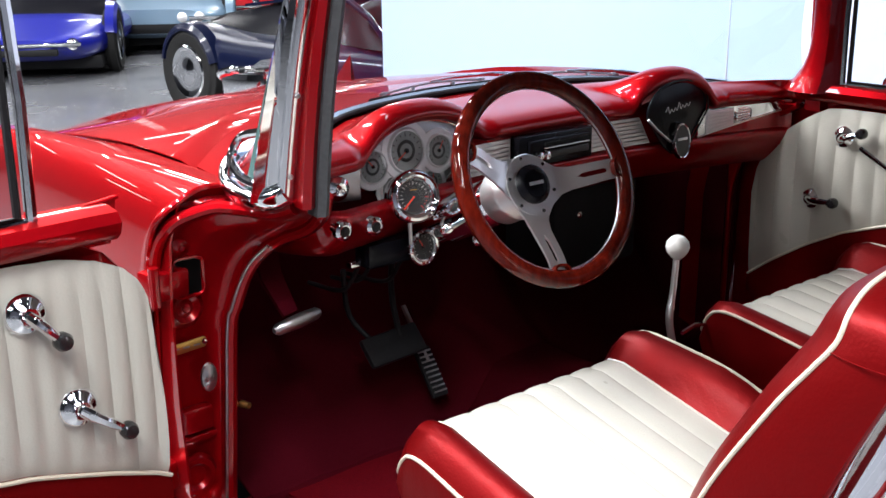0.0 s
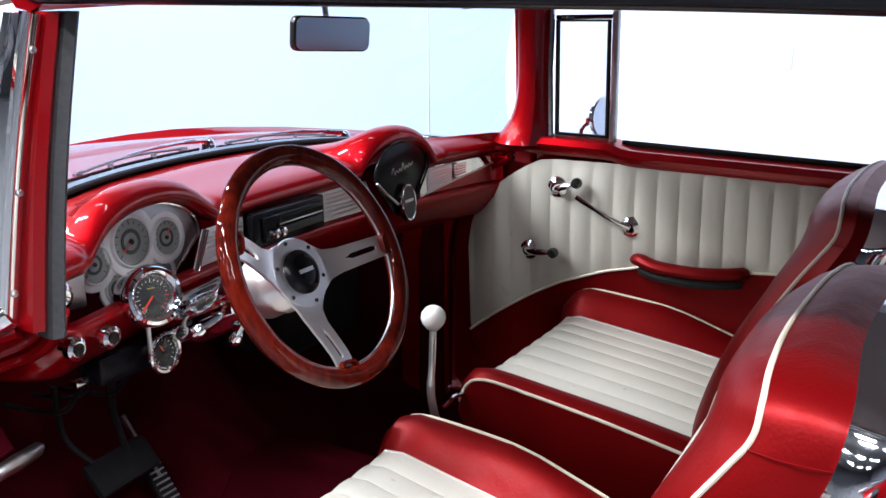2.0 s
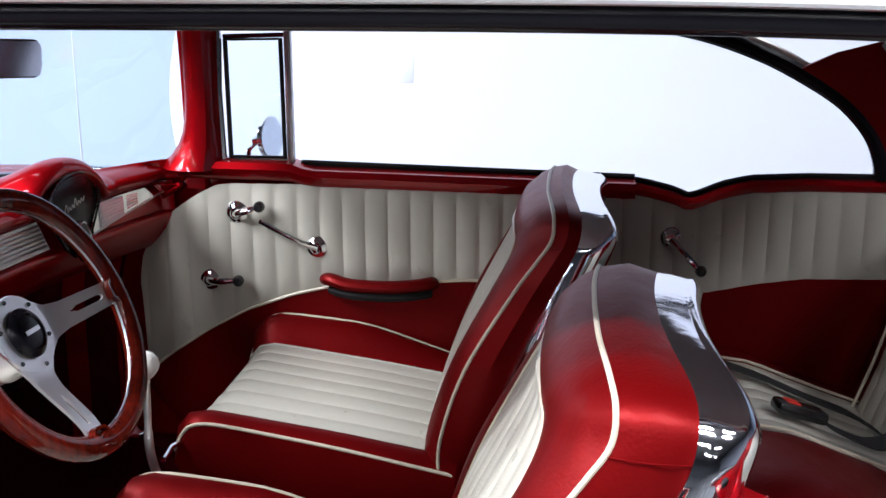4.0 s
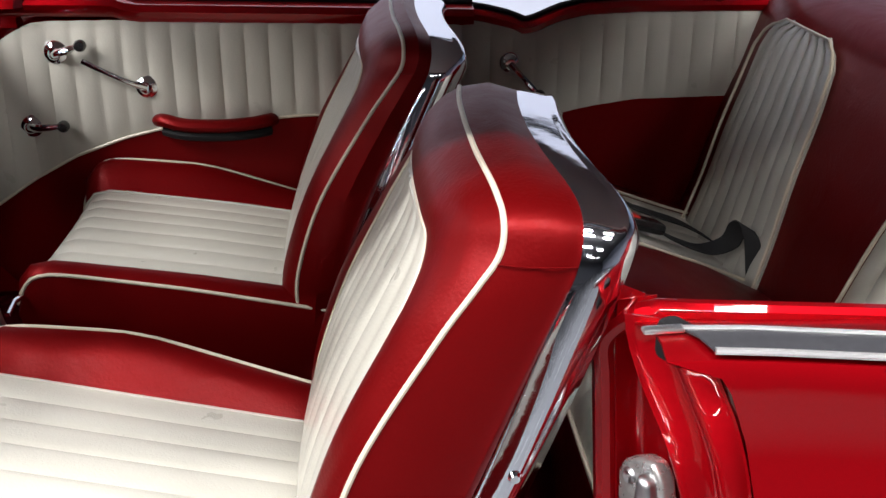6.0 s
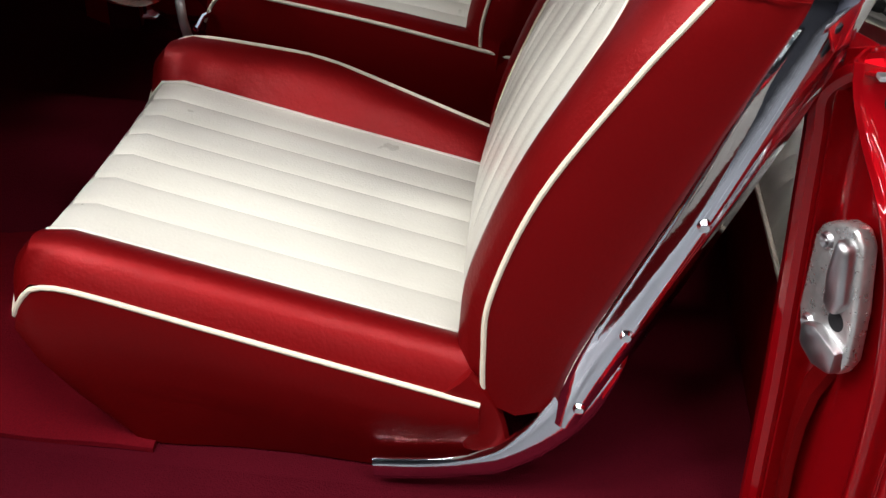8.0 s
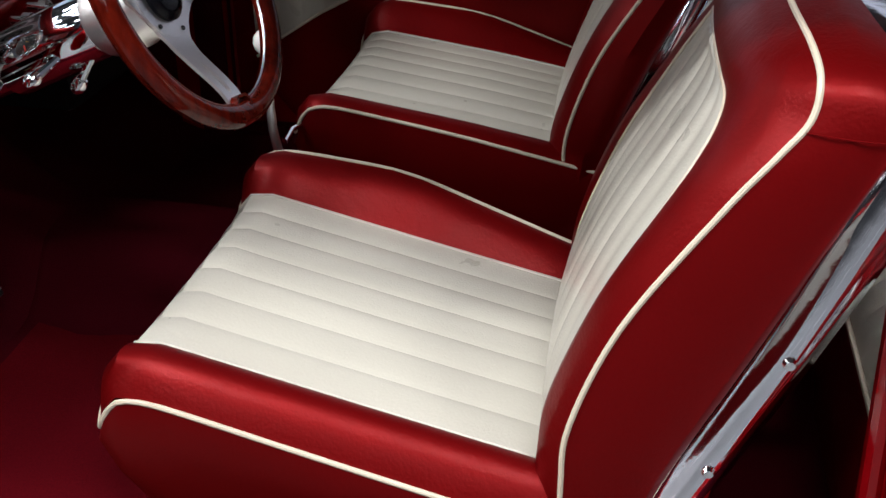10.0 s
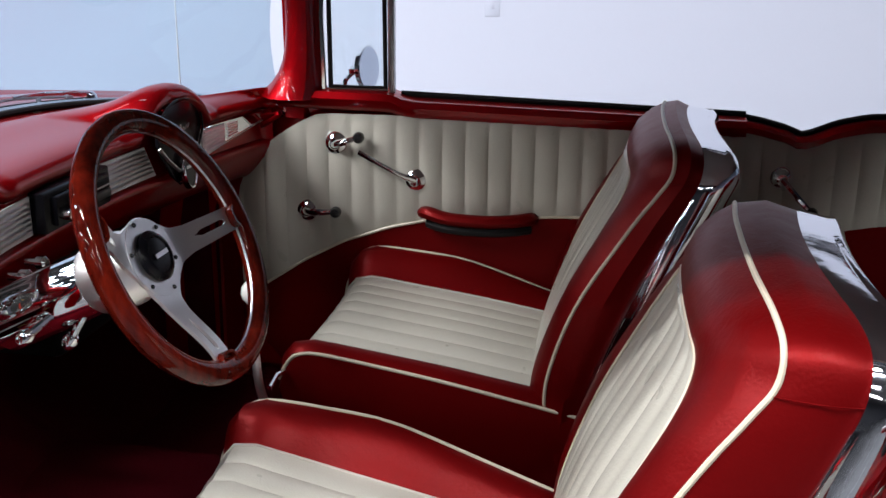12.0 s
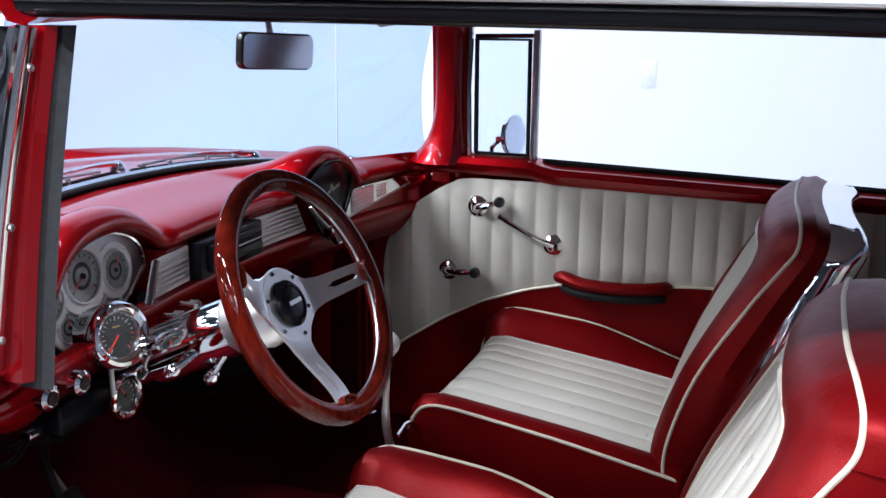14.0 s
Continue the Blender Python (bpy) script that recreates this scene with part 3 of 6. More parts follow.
# ---- doors: u runs back from the panel's front edge, w outwards from the panel
def car_door(mp, label, cranks, rest):
    fold = 0.052 if rest else 0.033
    low = [(0.0, 0.53), (0.06, 0.578), (0.154, 0.641), (0.25, 0.693), (0.36, 0.733), (0.44, 0.752), (0.75, 0.778), (1.13, 0.785)]
    if not rest:
        low = [(0.0, 0.625), (0.02, 0.636), (0.09, 0.662), (0.2, 0.696), (0.25, 0.704), (0.44, 0.752), (0.75, 0.778), (1.13, 0.785)]
    if not rest:
        top = [(0.0, 0.80), (0.002, 0.88), (0.006, 0.905), (0.016, 0.932), (0.04, 0.957), (0.078, 0.975), (0.13, 0.988), (0.19, 0.992), (1.13, 0.998)]
    else:
        top = [(0.0, 0.77), (0.006, 0.81), (0.02, 0.85), (0.055, 0.897), (0.107, 0.939), (0.16, 0.971), (0.19, 0.984), (0.22, 0.988), (1.13, 0.992)]
    L = 1.13
    # steel shell
    sec = [(0.012, 1.0), (0.02, 0.98), (0.012, 0.8), (0.012, 0.36), (0.04, 0.33), (0.10, 0.33), (0.135, 0.42), (0.155, 0.62), (0.15, 0.82), (0.125, 0.95), (0.10, 1.0), (0.06, 1.012)]
    ends = []
    cut = (-0.06, -0.02, 0.15, 0.6, 1.0, L - 0.01, L) if rest else (-0.012, -0.008, 0.0, 0.015, 0.035, 0.06, 0.10, 0.14, 0.6, 1.0, L + 0.02, L + 0.03)
    for u in cut:
        k = 0.93 if u in (cut[0], cut[-1]) else 1.0
        crop = 1.012 if rest else lerp_table([(-0.012, 0.80), (0.0, 0.87), (0.015, 0.915), (0.035, 0.95), (0.06, 0.98), (0.10, 1.005), (0.14, 1.012)], u)
        ends.append([mp(u, 0.07 + (w - 0.07) * k, 0.66 + (min(z, crop) - 0.66) * k) for w, z in sec])
    bm = surf(ends, closed=True)
    bm.verts.ensure_lookup_table()
    n = len(sec)
    bm.faces.new([bm.verts[k] for k in range(n)])
    bm.faces.new([bm.verts[len(bm.verts) - n + k] for k in range(n)])
    d = part("door", bm, PAINT, car, label)

    def sheet(z0, z1, n, m, pleat, puff):
        rows = []
        for i in range(m + 1):
            f = i / m
            row = []
            for k in range(n + 1):
                u = L * k / n
                a, b = z0(u), z1(u)
                g = 0.0
                if pleat:
                    e = abs(math.sin(math.pi * (u - 0.012) / fold))
                    g = -0.0095 * e ** 0.45 * (math.sin(math.pi * min(1, f * 1.02 + 0.001)) ** 0.3 if 0 < f < 1 else 0)
                g -= puff * math.sin(math.pi * f)
                row.append(mp(u, g, a + (b - a) * f))
            rows.append(row)
        return surf(rows, 0.008)

    part("trim_panel", sheet(lambda u: lerp_table(low, u), lambda u: lerp_table(top, u), 176, 10, True, 0.004), IVORY, d, "ivory pleated vinyl door panel")
    part("lower_trim", sheet(lambda u: 0.37 + 0.12 * max(0, 1 - u / 0.1), lambda u: lerp_table(low, u), 60, 6, False, 0.006), RED, d, "maroon vinyl lower door panel")
    part("piping", tube([mp(u, -0.010, lerp_table(low, u)) for u in np.linspace(0, L, 50)], 0.0035, 6), PIPE, d, "cream piping")
    # window sill garnish, with its step down behind the vent pane
    gar = []
    for u in np.linspace(0.10 if rest else 0.045, L, 40):
        zt = lerp_table([(0.10, 1.045), (0.36, 1.042), (0.40, 1.028), (1.13, 1.012)], u)
        gar.append([mp(u, -0.004, zt - 0.045), mp(u, -0.018, zt - 0.034), mp(u, -0.024, zt - 0.018), mp(u, -0.014, zt - 0.004), mp(u, 0.012, zt), mp(u, 0.045, zt), mp(u, 0.05, zt - 0.03)])
    part("sill_garnish", surf(gar, 0.003), PAINT, d, "glossy red window sill garnish")
    part("weatherstrip", tube([mp(u, 0.028, lerp_table([(0.38, 1.034), (1.13, 1.016)], u)) for u in np.linspace(0.38, L, 24)], 0.008, 6), BLACK, d, "black rubber window strip")
    # vent window
    uf, ur, zb, zt = (0.215, 0.357, 1.042, 1.318) if rest else (0.165, 0.30, 1.042, 1.318)
    part("vent_frame", join(tube([mp(uf - 0.012, 0.012, zb - 0.01), mp(uf - 0.016, 0.012, 1.20), mp(uf - 0.012, 0.012, zt + 0.02)], 0.0085, 8),
                                tube([mp(uf, 0.012, zt), mp(ur, 0.012, zt + 0.004)], 0.006, 8),
                                tube([mp(uf - 0.01, 0.012, zb), mp(ur, 0.012, zb)], 0.006, 8)), CHROME, d, "chrome vent window frame")
    part("division_bar", rbox(0.018, 0.016, 0.33, 0.004, Matrix.Translation(mp(ur + 0.004, 0.012, 1.17))), STEEL, d, "dark steel division bar")
    seal = [mp(uf + 0.006, 0.01, zb + 0.008), mp(uf + 0.004, 0.01, zt - 0.008), mp(ur - 0.012, 0.01, zt - 0.006), mp(ur - 0.010, 0.01, zb + 0.008)]
    part("vent_seal", tube(seal, 0.006, 6, True), BLACK, d, "black rubber vent seal")
    g = part("vent_pane", surf([[mp(uf, 0.012, zb), mp(ur, 0.012, zb)], [mp(uf, 0.012, zt), mp(ur, 0.012, zt)]]), VENTGLASS, d, "pale vent window pane")
    g.visible_shadow = False
    # handles
    for u, z, du, dz, knob, lever in cranks:
        nrm = Vector(mp(0, -1, 0)) - Vector(mp(0, 0, 0))
        along = Vector(mp(1, 0, 0)) - Vector(mp(0, 0, 0))
        base = Vector(mp(u, -0.0115, z))
        boss = lathe([(0, 0.016), (0.012, 0.017), (0.016, 0.012), (0.022, 0.010), (0.027, 0.004), (0.029, 0.0)], facing(base, nrm, along), 24)
        tip = base + along * du + Vector((0, 0, dz)) + nrm * (0.03 if rest else 0.022)
        st = base + nrm * 0.014
        bend = st.lerp(tip, 0.35) + nrm * 0.012
        part("window_crank" if not lever else "door_handle", join(boss, tube(smooth_line([st, bend, tip], 5), [0.008] * 4 + [0.0065] * 4 + [0.0075] * 3 if lever else [0.011] * 4 + [0.0095] * 4 + [0.008] * 3, 10, flat=0.8)), CHROME, d, "chrome crank handle" if not lever else "chrome door pull handle")
        if knob:
            part("crank_knob", lathe([(0, -0.010), (0.009, -0.009), (0.0125, -0.003), (0.013, 0.007), (0.010, 0.014), (0, 0.016)], facing(tip, nrm, along), 16), GLOSSBLACK, d, "black knob")
    if rest:
        pts = [mp(u, w, z) for u, w, z in ((0.44, -0.012, 0.772), (0.455, -0.03, 0.776), (0.50, -0.042, 0.768), (0.58, -0.045, 0.766), (0.64, -0.04, 0.769), (0.675, -0.028, 0.772), (0.685, -0.01, 0.77))]
        part("armrest", tube(smooth_line(pts, 4), [0.011] + [0.0185] * 23 + [0.011], 12, flat=0.8, side=(0, 0, 1)), RED, d, "maroon vinyl armrest pad")
        pts = [mp(u, w, z - 0.024) for u, w, z in ((0.45, -0.012, 0.772), (0.50, -0.036, 0.768), (0.58, -0.04, 0.766), (0.64, -0.035, 0.769), (0.68, -0.012, 0.77))]
        part("armrest_base", tube(smooth_line(pts, 4), 0.012, 8), BLACK, d, "black armrest base")
    return d


car_door(lambda u, w, z: Vector((0.70 + w, 0.30 - u, z)), "closed passenger door, ivory pleated trim, red sill",
         [(0.237, 0.924, 0.06, 0.02, 1, False), (0.166, 0.764, 0.075, 0.006, 1, False), (0.421, 0.848, -0.125, 0.062, 0, True)], True)
TURN = radians(4)


def left_map(u, w, z):
    return Vector((-1.02 - u * math.cos(TURN) - w * math.sin(TURN), 0.125 - u * math.sin(TURN) + w * math.cos(TURN), z))


car_door(left_map, "open driver door, ivory pleated trim, red sill",
         [(0.185, 0.928, -0.035, -0.040, 1, False), (0.13, 0.778, -0.058, -0.045, 1, False)], False)


part("door_fin", surf([[(-1.155, 0.150, 0.985), (-1.10, 0.152, 0.985), (-1.06, 0.154, 0.985)], [(-1.155, 0.150, 1.034), (-1.10, 0.152, 1.040), (-1.046, 0.156, 1.047)], [(-1.155, 0.162, 1.037), (-1.10, 0.164, 1.043), (-1.044, 0.168, 1.050)]], 0.004), PAINT, car, "red painted fin on the door top")
part("fin_edge", tube([(-1.155, 0.150, 1.036), (-1.10, 0.151, 1.042), (-1.043, 0.156, 1.049)], 0.003, 6), PAINT, car)
part("latch_bracket", rbox(0.072, 0.03, 0.014, 0.004, pose(-1.095, 0.135, 1.006, 0, -2, 4)), STEEL, car, "grey steel window bracket on the door")


def cabin_floor():
    prof = [(-1.0, 0.36), (-0.9, 0.325), (0.3, 0.325), (0.45, 0.335), (0.56, 0.40), (0.68, 0.54), (0.72, 0.70), (0.73, 0.93)]
    prof = smooth_line([(0, a, b) for a, b in prof], 4)
    rows = []
    for p in prof:
        rows.append([(x, p[1], p[2] + 0.13 * math.exp(-(x / 0.15) ** 4) * max(0, min(1, (0.75 - p[2]) / 0.2)) + 0.0025 * math.sin(40 * x + 13 * p[1])) for x in np.linspace(-0.72, 0.74, 50)])
    part("carpet", surf(rows, 0.006), CARPET, car, "dark maroon cut pile carpet")
    rows = []
    for y in np.linspace(-0.12, 0.40, 14):
        rows.append([(x, y, 0.338 + 0.002 * math.sin(23 * x + 31 * y)) for x in np.linspace(-0.66, -0.18, 14)])
    part("floor_mat", surf(rows, 0.008), MAT, car, "maroon carpet floor mat")
    part("kick_panel", surf([[(0.675, y, z) for y in np.linspace(0.37, 0.74, 6)] for z in np.linspace(0.33, 0.93, 8)], 0.006), CARPET, car, "maroon carpeted kick panel")
    part("firewall", rbox(1.5, 0.02, 0.9, 0, pose(0, 0.76, 0.54)), BLACK, car, "black firewall")


cabin_floor()


def sill(sg):
    sec = [(0.68, 0.28), (0.685, 0.318), (0.70, 0.330), (0.74, 0.330), (0.76, 0.315), (0.80, 0.312), (0.84, 0.29), (0.85, 0.23), (0.80, 0.20)]
    part("rocker", surf([[(sg * x, y, z) for x, z in sec] for y in (-0.9, 0.45)], 0.004), PAINT, car, "red painted door sill")
    part("sill_carpet", rbox(0.10, 1.15, 0.008, 0.002, pose(sg * 0.735, -0.22, 0.335)), CARPET, car, "maroon carpet over the door sill")


sill(-1)
sill(1)


def hinge_pillar(sg):
    """The post in front of the door opening, with its dogleg."""
    def yi(z):
        return lerp_table([(0.3, 0.375), (0.72, 0.372), (0.82, 0.355), (0.9, 0.31), (0.95, 0.25), (0.985, 0.195)], z)
    rows = []
    for z in [0.30, 0.36, 0.45, 0.55, 0.65, 0.72, 0.78, 0.83, 0.87, 0.90, 0.925, 0.95, 0.97, 0.985]:
        y = yi(z)
        rows.append([(sg * x, y + o, z) for x, o in ((0.665, 0.12), (0.672, 0.03), (0.685, 0.004), (0.70, 0.0), (0.72, 0.004), (0.735, 0.02), (0.78, 0.024), (0.83, 0.024), (0.85, 0.016), (0.868, 0.03), (0.875, 0.07), (0.87, 0.16))])
    post = part("hinge_pillar", surf(rows, 0.004), PAINT, car, "red painted hinge pillar")
    pts = smooth_line([(sg * 0.705, yi(z) - 0.004, z) for z in (0.36, 0.45, 0.6, 0.72, 0.8, 0.86, 0.91, 0.95, 0.985)], 4)
    part("windlace", tube(pts, 0.007, 8), CARPET, post, "dark maroon door seal")
    part("windlace_core", tube([p + Vector((-sg * 0.014, 0.004, 0)) for p in pts], 0.008, 8), PAINT, post, "red door seal bead")


def driver_jamb():
    """The driver's front jamb: seal, horseshoe gutter, pressings, hinge."""
    seal = smooth_line([(-0.768, 0.435, 0.34), (-0.766, 0.41, 0.55), (-0.764, 0.388, 0.722), (-0.756, 0.38, 0.76), (-0.744, 0.37, 0.803), (-0.731, 0.352, 0.843), (-0.714, 0.325, 0.874), (-0.699, 0.285, 0.899), (-0.687, 0.245, 0.916), (-0.684, 0.21, 0.938), (-0.688, 0.183, 0.962), (-0.690, 0.17, 0.99)], 5)
    gut = smooth_line([(-0.90, 0.43, 0.34), (-0.905, 0.41, 0.55), (-0.905, 0.39, 0.72), (-0.905, 0.383, 0.80), (-0.905, 0.376, 0.86), (-0.902, 0.36, 0.905), (-0.892, 0.34, 0.934), (-0.872, 0.328, 0.952), (-0.822, 0.306, 0.966), (-0.780, 0.275, 0.961), (-0.752, 0.235, 0.958), (-0.735, 0.195, 0.972)], 5)
    lip = smooth_line([(-0.918, 0.43, 0.34), (-0.92, 0.41, 0.55), (-0.92, 0.39, 0.72), (-0.918, 0.385, 0.80), (-0.916, 0.378, 0.868), (-0.916, 0.36, 0.912), (-0.912, 0.342, 0.946), (-0.898, 0.332, 0.965), (-0.866, 0.328, 0.985), (-0.832, 0.330, 0.996), (-0.792, 0.325, 0.995), (-0.765, 0.30, 0.985)], 5)
    rows = []
    for a, b in zip(seal, gut):
        row = []
        for f, o in ((0, 0.0), (0.08, 0.016), (0.2, 0.022), (0.35, 0.02), (0.6, 0.02), (0.8, 0.022), (0.92, 0.014), (1, 0.0)):
            row.append(a.lerp(b, f) + Vector((0, o, 0)))
        rows.append(row)
    post = part("hinge_pillar", surf(rows, 0.004), PAINT, car, "red painted hinge pillar with pressings")
    part("windlace", tube(seal, 0.0125, 10), PAINT, post, "red door seal bead")
    part("windlace_edge", tube([p + Vector((-0.012, -0.007, 0.0)) for p in seal[:32]], 0.0028, 8), STEEL, post, "silver edge of the door seal")
    part("gutter_bead", tube(gut[14:], 0.0115, 10), PAINT, post, "red rolled gutter edge")
    part("gutter", surf([[a, a.lerp(b, 0.25) + Vector((0, 0.035, -0.012)), a.lerp(b, 0.75) + Vector((0, 0.035, -0.010)), b] for a, b in zip(gut, lip)], 0.003), PAINT, post)
    part("fender_lip", tube(lip[10:], 0.006, 8), PAINT, post, "red fender rear lip")
    h = part("hinge", rbox(0.075, 0.05, 0.050, 0.007, pose(-0.898, 0.362, 0.836, 0, 4, 14)), PAINT, car, "red painted upper door hinge")
    part("hinge_pin", tube([(-0.925, 0.335, 0.808), (-0.925, 0.335, 0.876)], 0.009, 10), PAINT, h)
    # The pocket is not sunk in; a flat dark plate gives its shade.
    part("hinge_pocket_shade", prism(rounded(0.05, 0.066, 0.006), 0.004, 0, facing((-0.843, 0.383, 0.832), (0, -1, 0.0), (1, 0, 0))), POCKETSHADE, post, "flat near-black plate for the shade in the hinge pocket")
    part("pocket_edge", tube([(-0.843 + x, 0.380, 0.832 + z) for x, z in rounded(0.054, 0.07, 0.01, 3)], 0.004, 6, True), PAINT, post)
    part("hinge", rbox(0.07, 0.05, 0.055, 0.008, pose(-0.905, 0.40, 0.47, 0, 0, 14)), PAINT, car, "red painted lower door hinge")
    part("ridge", rbox(0.062, 0.026, 0.05, 0.008, pose(-0.835, 0.415, 0.549)), PAINT, post)
    part("ridge", rbox(0.085, 0.022, 0.014, 0.005, pose(-0.84, 0.415, 0.512)), PAINT, post)
    part("stamping", lathe([(0.0, 0.004), (0.02, 0.004), (0.027, 0.012), (0.036, 0.012), (0.044, 0.0)], facing((-0.84, 0.428, 0.43), (0, -1, 0), (1, 0, 0)), 28), PAINT, post)
    part("stamping", lathe([(0.0, 0.003), (0.008, 0.009), (0.016, 0.004), (0.026, 0.011), (0.038, 0.0)], facing((-0.848, 0.398, 0.772), (0, -1, 0), (1, 0, 0)), 24), PAINT, post)
    part("stamping", lathe([(0.0, 0.010), (0.006, 0.016), (0.014, 0.014), (0.030, 0.0)], facing((-0.858, 0.380, 0.893), (0, -1, -0.2), (1, 0, 0)), 20), PAINT, post)
    bp = part("data_plate", prism(rounded(0.085, 0.02, 0.009), 0.003, 0.0008, facing((-0.853, 0.396, 0.700), (0, -1, 0), (1, -0.1, 0.06))), BRASS, car, "small brass data plate with worn bars")
    for k in range(2):
        part("screw", lathe([(0, 0.004), (0.004, 0.003), (0.006, 0)], facing((-0.89 + 0.074 * k, 0.392, 0.6975 + 0.005 * k), (0, -1, 0), (1, 0, 0)), 10), CHROME, bp)
    for k in range(3):
        part("bar", rbox(0.012, 0.0008, 0.003, 0, facing((-0.872 + 0.02 * k, 0.392, 0.700), (0, 0, 1), (1, 0, 0.06))), STEEL, bp)
    part("bumper_stop", lathe([(0, 0.010), (0.009, 0.009), (0.013, 0.006), (0.02, 0.004), (0.022, 0)], facing((-0.813, 0.394, 0.632), (0, -1, 0), (1, 0, 0)) @ Matrix.Diagonal((0.75, 1.3, 1, 1)), 20), STEEL, post, "oval chrome courtesy light switch")
    part("jamb_switch", lathe([(0, 0.022), (0.006, 0.02), (0.008, 0.0)], facing((-0.742, 0.415, 0.55), (0.4, -1, 0), (1, 0, 0)), 12), BRASS, post, "brass jamb switch")
    # kick panel behind the seal
    part("kick_panel", surf([[p + Vector((0.004, 0.012, 0)), p + Vector((0.03, 0.12, -0.01)), Vector((-0.70, 0.66, min(p.z, 0.93)))] for p in seal[:36]], 0.004), CARPET, car, "maroon carpeted kick panel")


driver_jamb()
hinge_pillar(1)


def a_pillar(sg):
    def bar(x0, x1, y0, y1, lean0, lean1, back=0.0, z0=0.975, z1=1.375):
        rows = []
        for f in np.linspace(0, 1, 12):
            z = z0 + (z1 - z0) * f
            bow = 0.008 * math.sin(math.pi * f)
            a, b = x0 - lean0 * f + bow, x1 - lean1 * f + bow
            r, g = y0 - back * f, y1 - back * f
            c = (r + g) / 2
            rows.append([(sg * a, r, z), (sg * a, c, z), (sg * (a * 0.9 + b * 0.1), g, z), (sg * (a + b) / 2, g + 0.004, z), (sg * (a * 0.1 + b * 0.9), g, z), (sg * b, c, z), (sg * b, r, z), (sg * (a + b) / 2, r - 0.008, z)])
        return surf(rows, closed=True)
    p = part("a_pillar", bar(0.739, 0.716, 0.165, 0.21, 0.040, 0.040, 0.036) if sg < 0 else bar(0.737, 0.697, 0.14, 0.184, 0.014, 0.014), PAINT, car, "red painted windscreen pillar")
    if sg < 0:
        part("pillar_seal", bar(0.716, 0.694, 0.158, 0.19, 0.039, 0.039, 0.036, z0=0.96), SEALGREY, p, "black rubber door seal")
    if sg > 0:
        rows = []
        for f in np.linspace(0, 1, 14):
            z = 1.02 + 0.36 * f
            k = 0.035 * (1 - f) ** 7
            a, b = 0.108 - k * 0.4, 0.172 + 0.012 * f + k * 2.2
            rows.append([(0.725, a, z), (0.70, a + 0.004, z), (0.682 - k * 0.5, (a * 3 + b) / 4, z), (0.678 - k * 0.6, (a + b) / 2, z), (0.684 - k * 0.5, (a + 3 * b) / 4, z), (0.70, b - 0.004, z), (0.73, b + 0.004, z)])
        part("pillar_garnish", surf(rows, 0.004), PAINT, p, "red interior pillar garnish")
    rows = []
    for f in np.linspace(0, 1, 12):
        z = 0.985 + 0.39 * f
        b = 0.006 * math.sin(math.pi * f)
        yr, yf = (0.205 - 0.056 * f, 0.236 - 0.068 * f) if sg < 0 else (0.178 - 0.02 * f, 0.188 - 0.02 * f)
        lean = 0.026 * f if sg < 0 else 0.0
        xr, xf = 0.757 - 0.012 * f + b - lean, 0.79 - 0.038 * f + b - lean
        rows.append([(sg * xr, yr, z), (sg * (xr + 0.012), yr + 0.012, z), (sg * (xr + xf + 0.016) / 2, (yr + yf) / 2, z), (sg * (xf + 0.006), yf - 0.012, z), (sg * xf, yf, z)])
    part("side_moulding", surf(rows, 0.003 if sg < 0 else 0.0), CHROME, car, "chrome windscreen side moulding")
    if sg < 0:
        rows = []
        for f in np.linspace(0, 1, 12):
            b = 0.006 * math.sin(math.pi * f)
            yr, yf = 0.234 - 0.066 * f, 0.292 - 0.118 * f ** 0.8
            rows.append([(-(0.772 - 0.054 * f + b + 0.004 * q), yr + (yf - yr) * q, 0.985 + 0.39 * f) for q in (0, 0.35, 0.7, 1)])
        part("glass_edge", surf(rows, 0.003), TEAL, car, "teal edge of the curved windscreen glass")
    inward, back = (0.038, 0.056) if sg < 0 else (0.012, 0.02)
    edge = [(sg * (0.752 - inward * f + 0.006 * math.sin(math.pi * f)), 0.195 - back * f, 0.985 + 0.39 * f) for f in np.linspace(0, 1, 10)]
    c = part("pillar_trim", tube(edge, 0.0155, 10, flat=0.6, side=(0, 1, 0)), CHROME, car, "chrome windscreen pillar moulding")
    for f in (0.18, 0.55, 0.9):
        q = Vector(edge[int(f * 9)])
        part("screw", lathe([(0, 0.004), (0.004, 0.003), (0.005, 0)], facing(q + Vector((0, -0.010, 0)), (0, -1, 0), (1, 0, 0)), 8), STEEL, c)


a_pillar(-1)
a_pillar(1)

# windscreen: x, y of its foot and of its head
FOOT = [(0.0, 0.625), (0.2, 0.605), (0.4, 0.55), (0.54, 0.45), (0.64, 0.34), (0.70, 0.26), (0.735, 0.205)]
HEAD = [(0.0, 0.31), (0.2, 0.30), (0.4, 0.275), (0.54, 0.245), (0.63, 0.215), (0.68, 0.19), (0.705, 0.175)]


def screen_line(table, z, steps=4):
    pts = [(-x, y, z) for x, y in table[::-1]] + [(x, y, z) for x, y in table[1:]]
    return smooth_line(pts, steps)


